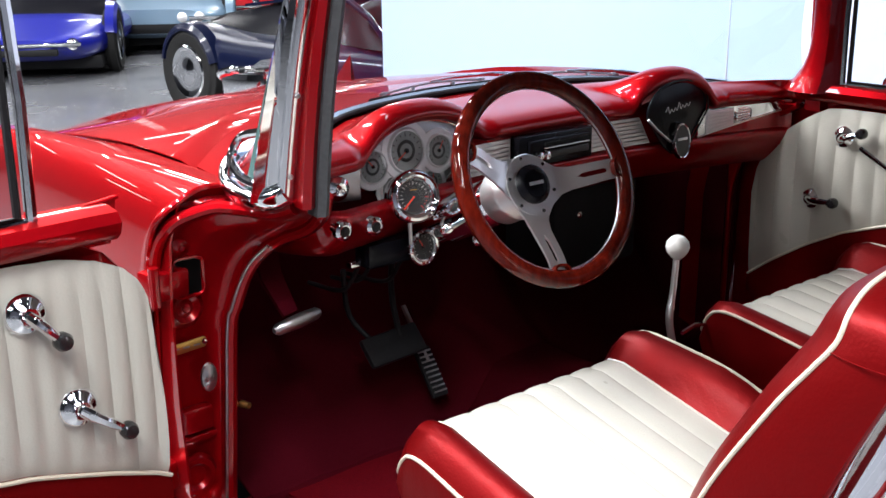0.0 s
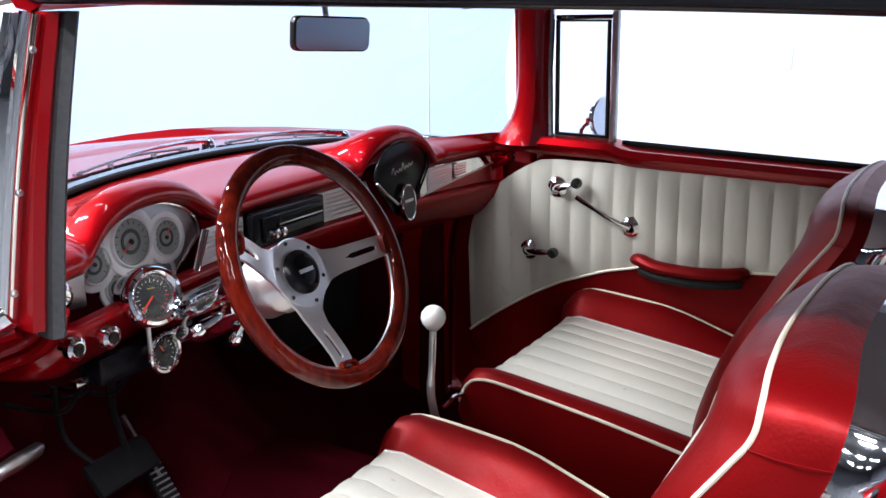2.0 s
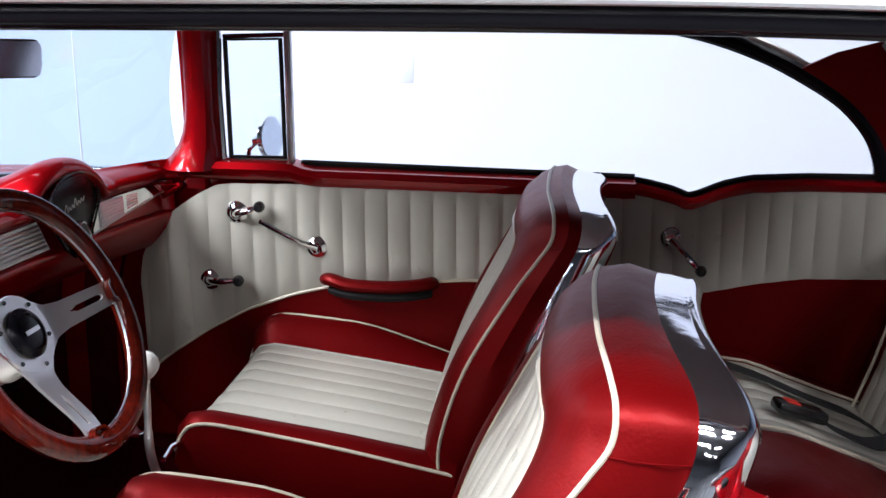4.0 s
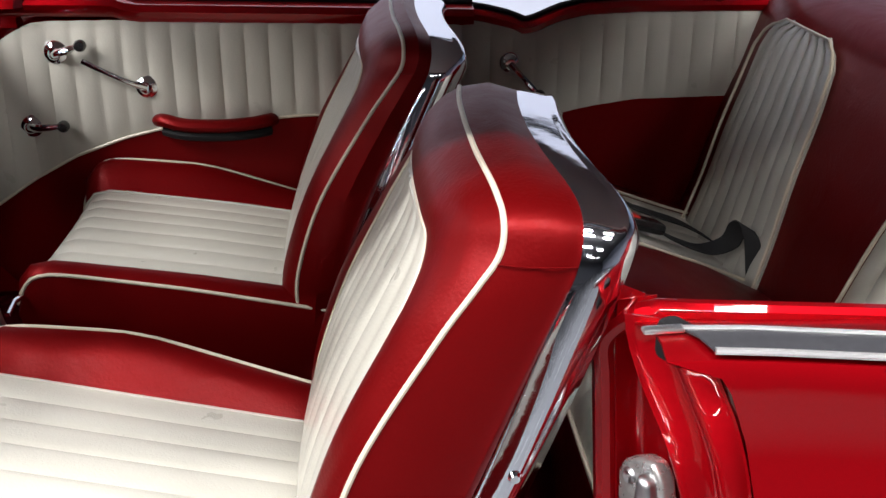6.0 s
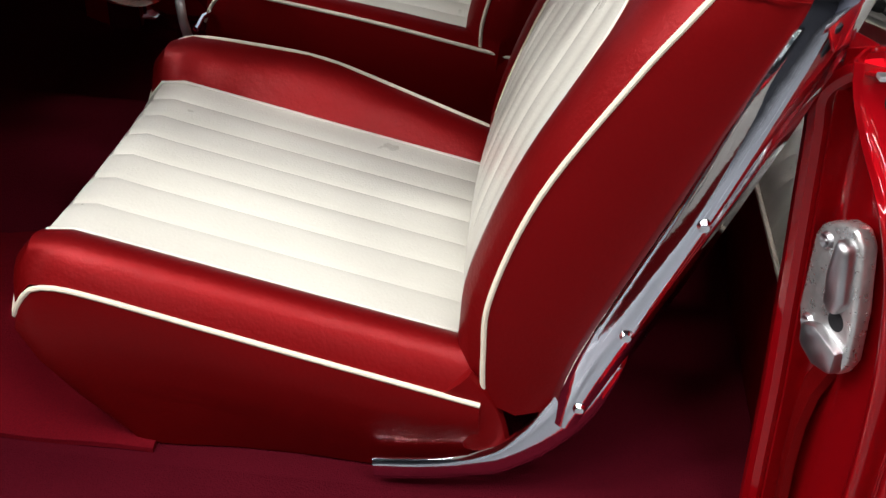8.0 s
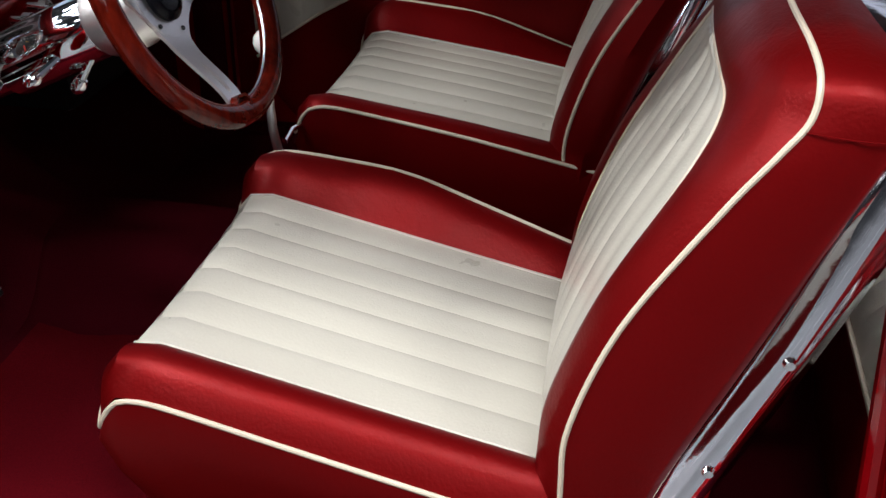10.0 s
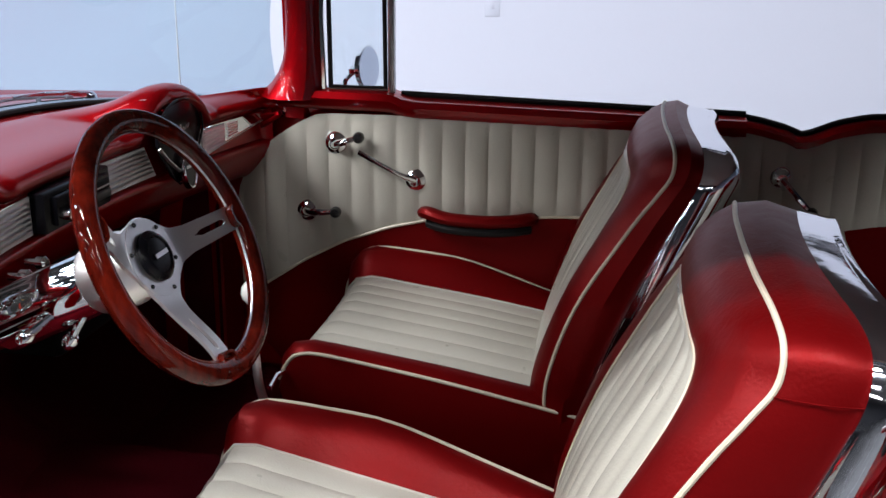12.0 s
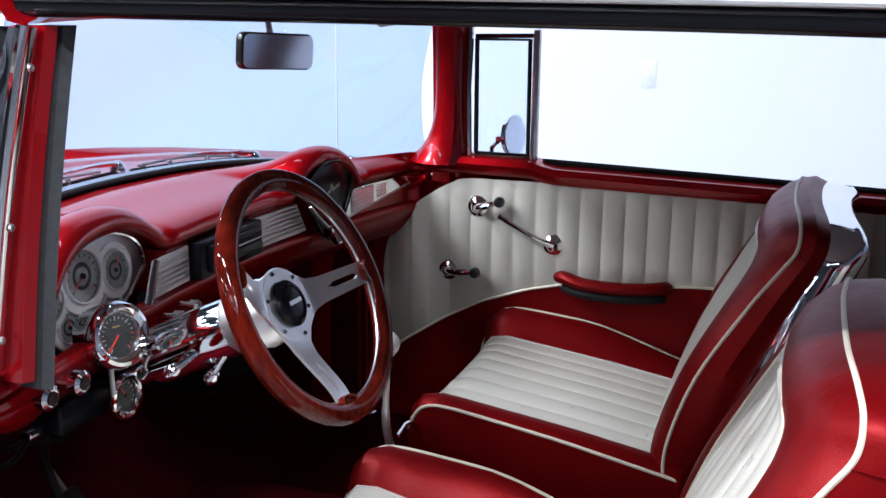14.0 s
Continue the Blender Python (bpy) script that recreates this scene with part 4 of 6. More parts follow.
foot, head = screen_line(FOOT, 1.045), screen_line(HEAD, 1.385)
foot = [p + Vector((0, 0, -0.05 * (abs(p.x) / 0.735) ** 3)) for p in foot]
rows = []
for f in np.linspace(0, 1, 10):
    rows.append([a.lerp(b, f) + Vector((0, 0.03 * math.sin(math.pi * f), 0)) for a, b in zip(foot, head)])
screen = part("windscreen", surf(rows), GLASS, car, "curved tinted windscreen glass")
screen.visible_shadow = False
part("windscreen_seal", tube([p + Vector((0, -0.006, 0.002)) for p in foot], 0.0065, 8), BLACK, car, "black rubber windscreen seal")
part("windscreen_trim", tube([p + Vector((0, 0.016, -0.002)) for p in foot], 0.012, 8), CHROME, car, "chrome windscreen moulding")
part("header", tube([p + Vector((0, -0.02, 0.012)) for p in head], 0.022, 8), PAINT, car, "red windscreen header")
for sg in (-1, 1):
    if sg > 0:
        pts = [(0.715, 0.185, 0.995), (0.745, 0.205, 0.985), (0.775, 0.25, 0.982), (0.77, 0.31, 0.992), (0.735, 0.37, 1.004), (0.69, 0.43, 1.015), (0.62, 0.50, 1.024)]
        part("corner_moulding", tube(smooth_line(pts, 4), 0.013, 10, flat=0.6), CHROME, car, "chrome windscreen corner moulding")
        continue
    pts = [(-0.752, 0.188, 1.000), (-0.764, 0.205, 0.990), (-0.776, 0.235, 0.983), (-0.782, 0.28, 0.984), (-0.784, 0.318, 0.995), (-0.776, 0.337, 1.015), (-0.757, 0.347, 1.028), (-0.72, 0.385, 1.030), (-0.66, 0.46, 1.030)]
    part("corner_moulding", tube(smooth_line(pts, 5), 0.020, 14, flat=0.75), CHROME, car, "chrome windscreen corner moulding")
    pts = [(-0.770, 0.215, 1.02), (-0.778, 0.245, 1.010), (-0.784, 0.285, 1.020), (-0.778, 0.318, 1.042), (-0.764, 0.308, 1.075), (-0.752, 0.265, 1.088)]
    part("corner_bezel", tube(smooth_line(pts, 5), 0.008, 10), CHROME, car, "thin chrome glass bezel")


# cowl, hood and front fenders
def hood_z(x, y):
    q = max(0.0, min(1.0, (y - 0.7) / 1.2))
    valley = 0.045 * q * q * (3 - 2 * q) * math.exp(-((abs(x) - 0.62) / 0.22) ** 2)
    return 1.0 + 0.031 * (1 - abs(x / 0.765) ** 4) - 0.092 * max(0, y - 0.6) ** 2 - valley


def front_body():
    # cowl: from the windscreen foot to the hood's rear edge
    def hood_back(x):
        return lerp_table([(0, 0.97), (0.2, 0.95), (0.35, 0.89), (0.47, 0.775), (0.63, 0.625), (0.72, 0.53), (0.765, 0.48)], abs(x))
    xs = np.linspace(-0.765, 0.765, 50)
    rows = []
    for f in np.linspace(0, 1, 6):
        row = []
        for x in xs:
            a = lerp_table([(x_, y_) for x_, y_ in FOOT] + [(0.80, 0.19)], abs(x)) + 0.012
            z0 = 1.04 - 0.055 * (abs(x) / 0.735) ** 3
            b = max(hood_back(x) - 0.006, a + 0.01)
            row.append((x, a + (b - a) * f, z0 + (hood_z(x, b) - z0) * f))
        rows.append(row)
    part("cowl", surf(rows, 0.003), PAINT, car, "glossy red cowl panel")
    rows = []
    for f in np.linspace(0, 1, 26):
        row = []
        for x in xs:
            y0 = hood_back(x) + 0.004
            y = y0 + (2.15 - 0.3 * (abs(x) / 0.765) ** 2 - y0) * f
            drop = 0.10 * max(0, (f - 0.93) / 0.07) ** 2
            row.append((x, y, hood_z(x, y) + 0.003 - drop - (0.012 if f == 0 else 0)))
        rows.append(row)
    hood = part("hood", surf(rows, 0.003), PAINT, car, "glossy candy red hood")
    orn = [(0, 1.50, 0.995), (0, 1.62, 1.0), (0, 1.74, 0.985), (0, 1.84, 0.96)]
    part("hood_ornament", tube(smooth_line(orn, 4), [0.006] * 4 + [0.014] * 4 + [0.020] * 4 + [0.008], 10, flat=0.8), CHROME, hood, "chrome winged hood ornament")
    part("ornament_base", rbox(0.026, 0.27, 0.085, 0.010, pose(0, 1.67, 0.948, -10)), CHROME, hood, "slim chrome ornament base")
    for sg in (-1, 1):
        part("wing", surf([[(0, 1.60, 0.998), (0, 1.74, 0.986)], [(sg * 0.11, 1.56, 1.01), (sg * 0.10, 1.61, 1.006)]], 0.006), CHROME, hood)
    part("fin", surf([[(0, 1.52, 1.0), (0, 1.64, 1.0)], [(0, 1.50, 1.045), (0, 1.56, 1.035)]], 0.006), CHROME, hood)
    for sg in (-1, 1):
        rows = []
        ys = [0.335, 0.36, 0.4, 0.5, 0.65, 0.8, 1.0, 1.2, 1.4, 1.6, 1.8, 2.0, 2.15, 2.25]
        for y in ys:
            zh = 1.0 - 0.085 * max(0, y - 0.6) ** 2 + 0.012 * max(0, min(1, (y - 0.8) / 0.6))
            k = 1 - 0.12 * max(0, (y - 1.5) / 0.75) ** 2
            zv = hood_z(0.765, y) - 0.002
            sec = [(0.752, zv - 0.03), (0.761, zv - 0.010), (0.769, zv), (0.786, zv * 0.45 + (zh - 0.002) * 0.55), (0.812, zh + 0.002), (0.845, zh - 0.002), (0.875, zh - 0.03), (0.893, zh - 0.09), (0.90, zh - 0.2), (0.90, 0.62), (0.895, 0.45), (0.87, 0.30)]
            rows.append([(sg * x * k, y, z) for x, z in sec])
        part("fender", surf(rows, 0.004), PAINT, car, "glossy candy red front fender")
        tip = Vector((sg * 0.70, 2.29, 0.60))
        part("fender_nose", surf([rows[-1], [Vector(q).lerp(tip, 0.35) + Vector((0, 0.02, 0)) for q in rows[-1]], [Vector(q).lerp(tip, 0.9) for q in rows[-1]]]), PAINT, car, "rounded red fender nose")
    nose = []
    for x in np.linspace(-0.80, 0.80, 14):
        a = Vector((x, 2.14 - 0.3 * (abs(x) / 0.765) ** 2, hood_z(x, 2.15 - 0.3 * (abs(x) / 0.765) ** 2) - 0.10))
        b = Vector((x, 2.20 - 0.08 * (x / 0.8) ** 2, 0.70))
        nose.append([a, a.lerp(b, 0.5) + Vector((0, 0.01, 0.012)), b])
    part("nose_panel", surf(nose), PAINT, car, "glossy candy red nose panel")
    part("front_panel", surf([[(x, 2.20 - 0.08 * (x / 0.8) ** 2, z) for x in np.linspace(-0.80, 0.80, 14)] for z in (0.70, 0.62, 0.5, 0.4, 0.3)], 0.006), PAINT, car, "glossy candy red front panel")
    for k in range(7):
        part("grille_bar", rbox(1.05, 0.02, 0.012, 0.003, pose(0, 2.215, 0.46 + 0.033 * k)), CHROME, car, "chrome grille bar")


front_body()


def rear_body():
    """Boot lid, rear panel and bumper."""
    rows = []
    for f in np.linspace(0, 1, 14):
        y = -1.62 - 0.93 * f
        z = 0.985 - 0.03 * f - 0.10 * max(0, (f - 0.7) / 0.3) ** 2
        rows.append([(x, y - 0.05 * (1 - (x / 0.86) ** 2) * f, z + 0.045 * (1 - (x / 0.86) ** 2) * (1 - 0.5 * f)) for x in np.linspace(-0.86, 0.86, 22)])
    part("boot_lid", surf(rows, 0.004), PAINT, car, "glossy candy red boot lid")
    rows = []
    for z in (0.95, 0.86, 0.7, 0.5, 0.36, 0.3):
        rows.append([(x, -2.60 - 0.03 * (1 - (x / 0.95) ** 2), z) for x in np.linspace(-0.95, 0.95, 16)])
    part("rear_panel", surf(rows, 0.006), PAINT, car, "glossy candy red rear panel")
    for y, sgn in ((-2.68, -1), (2.30, 1)):
        part("bumper", tube(smooth_line([(-0.93, y - sgn * 0.16, 0.44), (-0.80, y, 0.45), (0, y + sgn * 0.05, 0.45), (0.80, y, 0.45), (0.93, y - sgn * 0.16, 0.44)], 4), 0.06, 12, flat=0.6), CHROME, car, "chrome bumper")
    for sg in (-1, 1):
        part("tail_light", lathe([(0.055, 0), (0.05, 0.02), (0.03, 0.032), (0, 0.036)], facing((sg * 0.82, -2.61, 0.76), (0, -1, 0), (1, 0, 0)), 20), BUTTON, car, "round red tail light")
        part("headlight", lathe([(0.105, 0), (0.10, 0.03), (0.085, 0.035), (0.05, 0.05), (0, 0.055)], facing((sg * 0.74, 2.19, 0.72), (0, 1, 0), (1, 0, 0)), 24), CHROME, car, "round chrome headlight")


rear_body()


def wiper(a, b, pivot):
    """A parked wiper: its blade lies from a to b along the windscreen's foot, its arm turns on the pivot."""
    a, b, pivot = Vector(a), Vector(b), Vector(pivot)
    e = thing("windscreen_wiper", pivot, "parked windscreen wiper, bright steel arm and black rubber blade", "wiper", "windscreen wipers")
    mid = a.lerp(b, 0.5)
    part("blade", tube(smooth_line([a, mid + Vector((0, 0.012, 0.002)), b], 6), 0.0048, 6, flat=0.6), BLACK, e, "black rubber blade")
    part("backbone", tube(smooth_line([a.lerp(b, 0.08) + Vector((0, 0.006, 0.007)), mid + Vector((0, 0.02, 0.014)), a.lerp(b, 0.92) + Vector((0, 0.006, 0.007))], 6), 0.003, 6), STEEL, e, "bright steel blade holder")
    for f in (0.12, 0.34, 0.66, 0.88):
        c = a.lerp(b, f) + Vector((0, 0.006, 0.003))
        part("claw", rbox(0.012, 0.006, 0.012, 0.001, Matrix.Translation(c + Vector((0, 0.004 - 0.016 * (f - 0.5) ** 2, 0.003)))), STEEL, e)
    part("arm", tube(smooth_line([pivot + Vector((0, 0, 0.012)), pivot.lerp(mid, 0.3) + Vector((0, 0.012, 0.018)), pivot.lerp(mid, 0.7) + Vector((0, 0.016, 0.02)), mid + Vector((0, 0.02, 0.017))], 5), [0.0075] * 5 + [0.0055] * 5 + [0.004] * 6, 8, flat=0.6), CHROME, e, "slim chrome arm")
    part("spindle", lathe([(0.017, -0.035), (0.016, 0.0), (0.013, 0.012), (0.006, 0.018), (0, 0.019)], Matrix.Translation(pivot), 16), CHROME, e, "chrome spindle cap")


wiper((-0.26, 0.648, 1.045), (0.13, 0.672, 1.049), (0.21, 0.715, 1.042))
wiper((0.17, 0.655, 1.049), (0.49, 0.560, 1.036), (0.545, 0.575, 1.025))


# roof, rails and rear pillars
def rail_z(x):
    return 1.372 - 0.02 * x / 0.68


def roof():
    def rz(x, y):
        edge = rail_z(x) + 0.035
        k = 1 - (abs(x) / 0.70) ** 2.4
        return edge + 0.085 * k - 0.05 * max(0, (y - 0.0) / 0.3) ** 2 * (0.5 + 0.5 * k) - 0.09 * max(0, (-1.0 - y) / 0.45) ** 2
    xs = np.linspace(-0.70, 0.70, 24)
    ys = list(np.linspace(0.30, -1.45, 26))
    part("roof", surf([[(x, y, rz(x, y) + 0.012) for x in xs] for y in ys], 0.004), CREAMPAINT, car, "cream painted steel roof")
    part("headliner", surf([[(x * 0.94, y, rz(x, y) - 0.022) for x in xs] for y in ys], 0.006), HEADLINER, car, "grey cloth headliner")
    side = [(0.17, 0.0), (0.0, 0.002), (-0.3, 0.006), (-0.6, 0.004), (-0.8, -0.008), (-0.95, -0.034), (-1.08, -0.078), (-1.18, -0.128), (-1.26, -0.180), (-1.32, -0.245), (-1.347, -0.305), (-1.352, -0.345)]
    for sg in (-1, 1):
        droop = 1.0 if sg > 0 else 0.15
        base = [(sg * (0.69 + 0.05 * max(0, (-y - 0.6) / 0.75)), y, rail_z(sg * 0.69) + dz * droop) for y, dz in side]
        L = smooth_line(base, 4)
        part("roof_rail", tube([p + Vector((-sg * 0.018, 0, 0.014)) for p in L], 0.018, 10), RAILBLACK, car, "dark painted roof side rail")
        part("rail_seal", tube([p + Vector((sg * 0.004, 0, 0.012 - (0.006 if sg < 0 else 0))) for p in L], 0.0145 if sg < 0 else 0.013, 14), RAILBLACK, car, "black rubber roof rail seal")
        part("drip_rail", tube([p + Vector((sg * 0.022, 0, 0.0205)) for p in L[:40]], 0.0055, 10), ALU, car, "chrome drip rail")
        part("roof_edge", tube([p + Vector((sg * 0.010, 0, 0.036)) for p in L[:40]], 0.010, 10), CREAMPAINT, car, "cream painted roof edge")
        k = Vector((sg * 0.70, -0.822, rail_z(sg * 0.69) + 0.016))
        part("rail_bracket", rbox(0.02, 0.022, 0.034, 0.004, Matrix.Translation(k)), CHROME, car, "small chrome rail end bracket")
        part("rail_bead", tube([p + Vector((-sg * 0.012, -0.004, -0.002)) for p in L[14:]], 0.005, 6), CHROME, car, "chrome window bead")
        # rear pillar, inside skin
        a = L[26:]
        rows = []
        for i, p in enumerate(a):
            f = i / (len(a) - 1)
            out = Vector((sg * 0.70, -1.30 - 0.20 * f - 0.02, 1.315 - 0.255 * f))
            rows.append([p, p.lerp(out, 0.12) + Vector((-sg * 0.022, 0, 0.0)), p.lerp(out, 0.5) + Vector((-sg * 0.026, 0, 0.01)), out])
        part("rear_pillar", surf(rows, 0.006), RED, car, "maroon trimmed rear roof pillar")
        part("rear_pillar_bead", tube([(sg * 0.69, -1.32, 1.31), (sg * 0.695, -1.42, 1.19), (sg * 0.70, -1.52, 1.06)], 0.006, 6), STEEL, car, "steel rear window bead")
    rows = []
    for f in np.linspace(0, 1, 6):
        row = []
        for x in np.linspace(-0.72, 0.72, 24):
            c = 1 - (x / 0.72) ** 4
            row.append((x, -1.33 - 0.22 * f - (0.06 + 0.20 * f) * c, 1.345 - 0.285 * f + 0.02 * c * (1 - f)))
        rows.append(row)
    g = part("rear_window", surf(rows), GLASS, car, "tinted wraparound rear window")
    g.visible_shadow = False
    for sg in (-1, 1):
        part("rear_corner_trim", rbox(0.02, 0.23, 0.15, 0.006, pose(sg * 0.728, -1.582, 0.955)), RED, car, "maroon rear corner trim")
    part("parcel_shelf", rbox(1.40, 0.36, 0.02, 0.004, pose(0, -1.78, 1.03)), RED, car, "maroon parcel shelf")


roof()


def quarter(sg):
    """Side panel beside the rear seat."""
    belt = [(-0.82, 1.006), (-0.86, 1.0), (-0.92, 0.985), (-0.944, 0.972), (-0.97, 0.978), (-1.02, 1.0), (-1.08, 1.014), (-1.2, 1.02), (-1.42, 1.02)]
    low = [(-0.82, 0.755), (-1.0, 0.763), (-1.1, 0.785), (-1.2, 0.80), (-1.42, 0.805)]
    belt = sorted(belt)
    low = sorted(low)
    X = 0.716 if sg > 0 else 0.66
    dz = 0.0 if sg > 0 else -0.135
    rows = []
    n = 132
    for i in range(9):
        f = i / 8
        row = []
        for k in range(n + 1):
            y = (-0.82 if sg > 0 else -0.90) - (0.72 if sg > 0 else 0.52) * k / n
            a, b = lerp_table(low, y), lerp_table(belt, y) - 0.02
            e = abs(math.sin(math.pi * (y + 0.82) / 0.05))
            g = 0.0095 * e ** 0.45 * (math.sin(math.pi * f) ** 0.3 if 0 < f < 1 else 0)
            row.append((sg * (X - g), y, a + (b - a) * f + dz))
        rows.append(row)
    part("quarter_trim", surf(rows, 0.006), IVORY, car, "ivory pleated rear side panel")
    rows = [[(sg * (X - 0.004 * math.sin(3.14 * f)), y, 0.34 + (lerp_table(low, y) + dz - 0.34) * f) for y in np.linspace(-0.82 if sg > 0 else -0.90, -1.54 if sg > 0 else -1.42, 20)] for f in np.linspace(0, 1, 6)]
    part("quarter_lower", surf(rows, 0.006), RED, car, "maroon lower rear side panel")
    gar = []
    for y in np.linspace(-0.83 if sg > 0 else -0.90, -1.54 if sg > 0 else -1.43, 40):
        zt = lerp_table(belt, y) + dz
        gar.append([(sg * (X + 0.004), y, zt - 0.032), (sg * (X - 0.012), y, zt - 0.022), (sg * (X - 0.016), y, zt - 0.01), (sg * (X - 0.006), y, zt), (sg * (X + 0.03), y, zt + 0.002), (sg * (X + 0.06), y, zt)])
    part("quarter_garnish", surf(gar, 0.003), PAINT, car, "glossy red quarter window sill")
    if sg > 0:
        part("quarter_seal", tube([(sg * (X + 0.014), y, lerp_table(belt, y) + 0.006 + dz) for y in np.linspace(-0.83 if sg > 0 else -0.90, -1.40, 30)], 0.007, 6), BLACK, car, "black quarter window rubber")
    if sg > 0:
        base = Vector((X - 0.0105, -0.914, 0.885))
        c = part("window_crank", lathe([(0, 0.016), (0.012, 0.017), (0.018, 0.011), (0.026, 0.004), (0.028, 0)], facing(base, (-1, 0, 0), (0, 1, 0)), 22), CHROME, car, "chrome rear window crank")
        tip = Vector((X - 0.04, -0.978, 0.82))
        part("arm", tube([base + Vector((-0.014, 0, 0)), base.lerp(tip, 0.4) + Vector((-0.016, 0, 0)), tip], [0.009, 0.0075, 0.006], 8), CHROME, c)
        part("knob", lathe([(0, -0.010), (0.010, -0.009), (0.013, 0.004), (0.010, 0.014), (0, 0.016)], facing(tip, (-1, 0, 0), (0, 1, 0)), 14), GLOSSBLACK, c)


quarter(1)
quarter(-1)


EDGE = [(0.3, 0.235), (0.5, 0.226), (0.704, 0.211), (0.772, 0.196), (0.823, 0.185), (0.866, 0.170), (0.894, 0.15), (0.919, 0.131), (0.935, 0.105), (0.95, 0.095)]
JN, JD, JP = Vector((-0.451, 0.892, 0)), Vector((-0.892, -0.451, 0)), Vector((-0.66, -0.86, 0))


def outer_side(sg):
    """Quarter panel skin."""
    skin = [(0.64, 0.910), (0.69, 0.932), (0.745, 0.953), (0.775, 0.953), (0.797, 0.945), (0.804, 0.93), (0.806, 0.915), (0.807, 0.90), (0.809, 0.884), (0.812, 0.866), (0.818, 0.845), (0.825, 0.823), (0.831, 0.80), (0.838, 0.772), (0.848, 0.704), (0.855, 0.6), (0.85, 0.5), (0.84, 0.4), (0.81, 0.27)]
    rows = []
    for f in [k / 16 for k in range(17)]:
        row = []
        for x, z in skin:
            y0 = -0.86 - 0.451 * lerp_table(EDGE, z) if z < 0.94 and x > 0.75 else -0.862
            y = y0 + (-2.62 - y0) * f ** 1.3
            wide = 0.16 * min(max(-y - 0.92, 0), 0.55) * max(0, min(1, (x - 0.62) / 0.15))
            row.append((sg * (x + wide) if (sg < 0 or x > 0.78) else sg * 0.80, y, z))
        rows.append(row)
    part("quarter_panel", surf(rows, 0.003), PAINT, car, "glossy red rear quarter panel")


def lock_pillar():
    """The driver's rear jamb, with its front bead, recess and two curved ribs."""
    bead = [(0.3, 0.035), (0.55, 0.018), (0.74, -0.002), (0.895, -0.019), (0.94, -0.02)]
    g0 = [(0.3, 0.13), (0.55, 0.127), (0.636, 0.121), (0.718, 0.108), (0.79, 0.080), (0.832, 0.045), (0.887, 0.003), (0.94, -0.012)]
    r1 = [(0.3, 0.155), (0.55, 0.15), (0.651, 0.142), (0.727, 0.129), (0.781, 0.112), (0.824, 0.086), (0.863, 0.049), (0.888, 0.022), (0.94, 0.004)]
    g1 = [(0.3, 0.172), (0.663, 0.158), (0.74, 0.147), (0.797, 0.134), (0.846, 0.112), (0.887, 0.074), (0.94, 0.03)]
    r2 = [(0.3, 0.20), (0.682, 0.182), (0.793, 0.163), (0.834, 0.149), (0.872, 0.127), (0.893, 0.103), (0.94, 0.06)]
    zs = np.linspace(0.30, 0.935, 40)

    def line(table, off):
        s = [lerp_table(table, z) for z in zs]
        s = [(s[max(i - 2, 0)] + s[max(i - 1, 0)] + s[i] + s[min(i + 1, 39)] + s[min(i + 2, 39)]) / 5 for i in range(40)]
        return [JP + JD * a + JN * off + Vector((0, 0, z)) for a, z in zip(s, zs)]
    L = [line(bead, 0.0), line([(z, a + 0.006) for z, a in bead], -0.03), None, line([(z, a - 0.008) for z, a in g0], -0.03), line(g0, -0.014), line(r1, 0.010), line([(z, a + 0.007) for z, a in r1], 0.006), line(g1, -0.012), line([(z, a - 0.012) for z, a in r2], -0.002), line(r2, 0.009), line([(z, a + 0.010) for z, a in r2], 0.004), line([(z, a - 0.010) for z, a in EDGE], -0.012), line(EDGE, 0.0)]
    L[2] = [a.lerp(b, 0.5) for a, b in zip(L[1], L[3])]
    rows = [smooth_line([c[i] for c in L], 4) for i in range(40)]
    j = part("lock_pillar", surf(rows, 0.003), PAINT, car, "red painted lock pillar with pressed ribs", 70)
    top = [JP + JD * (lerp_table(bead, z) - 0.014) + JN * 0.002 + Vector((0, 0, z)) for z in np.linspace(0.30, 0.885, 18)]
    top += [Vector((-0.640, -0.862, 0.911)), Vector((-0.645, -0.892, 0.921)), Vector((-0.650, -0.95, 0.921)), Vector((-0.70, -1.5, 0.912))]
    part("jamb_bead", tube(smooth_line(top, 3), 0.0135, 10), PAINT, j, "red rolled front edge")
    # striker
    m = facing(JP + Vector((0, 0, 0.70)) + JN * -0.018, JN, JD)
    outline = [(0.006, 0.046), (0.012, 0.062), (0.039, 0.079), (0.058, 0.082), (0.072, 0.068), (0.088, 0.0), (0.094, -0.055), (0.086, -0.078), (0.060, -0.086), (0.020, -0.066), (0.010, -0.04)]
    s = part("striker", prism(outline, 0.022, 0.006, m, 3), CAST, car, "worn grey cast door striker plate")
    part("striker_tooth", prism([(0.048, 0.07), (0.066, 0.066), (0.078, 0.01), (0.070, -0.012), (0.052, -0.005), (0.046, 0.03)], 0.036, 0.007, m, 3), STEEL, s, "polished striker tooth")
    part("striker_wedge", prism([(0.03, -0.045), (0.05, -0.036), (0.088, -0.046), (0.088, -0.074), (0.06, -0.08), (0.034, -0.07)], 0.034, 0.006, m, 2), STEEL, s, "polished striker wedge")
    # Flat black disc on the uncut plate, for the dark inside of a hole.
    part("striker_hole_shade", lathe([(0, 0.0225), (0.011, 0.0225), (0.012, 0.020)], m @ pose(0.066, -0.022, 0.0), 16), BLACK, s)
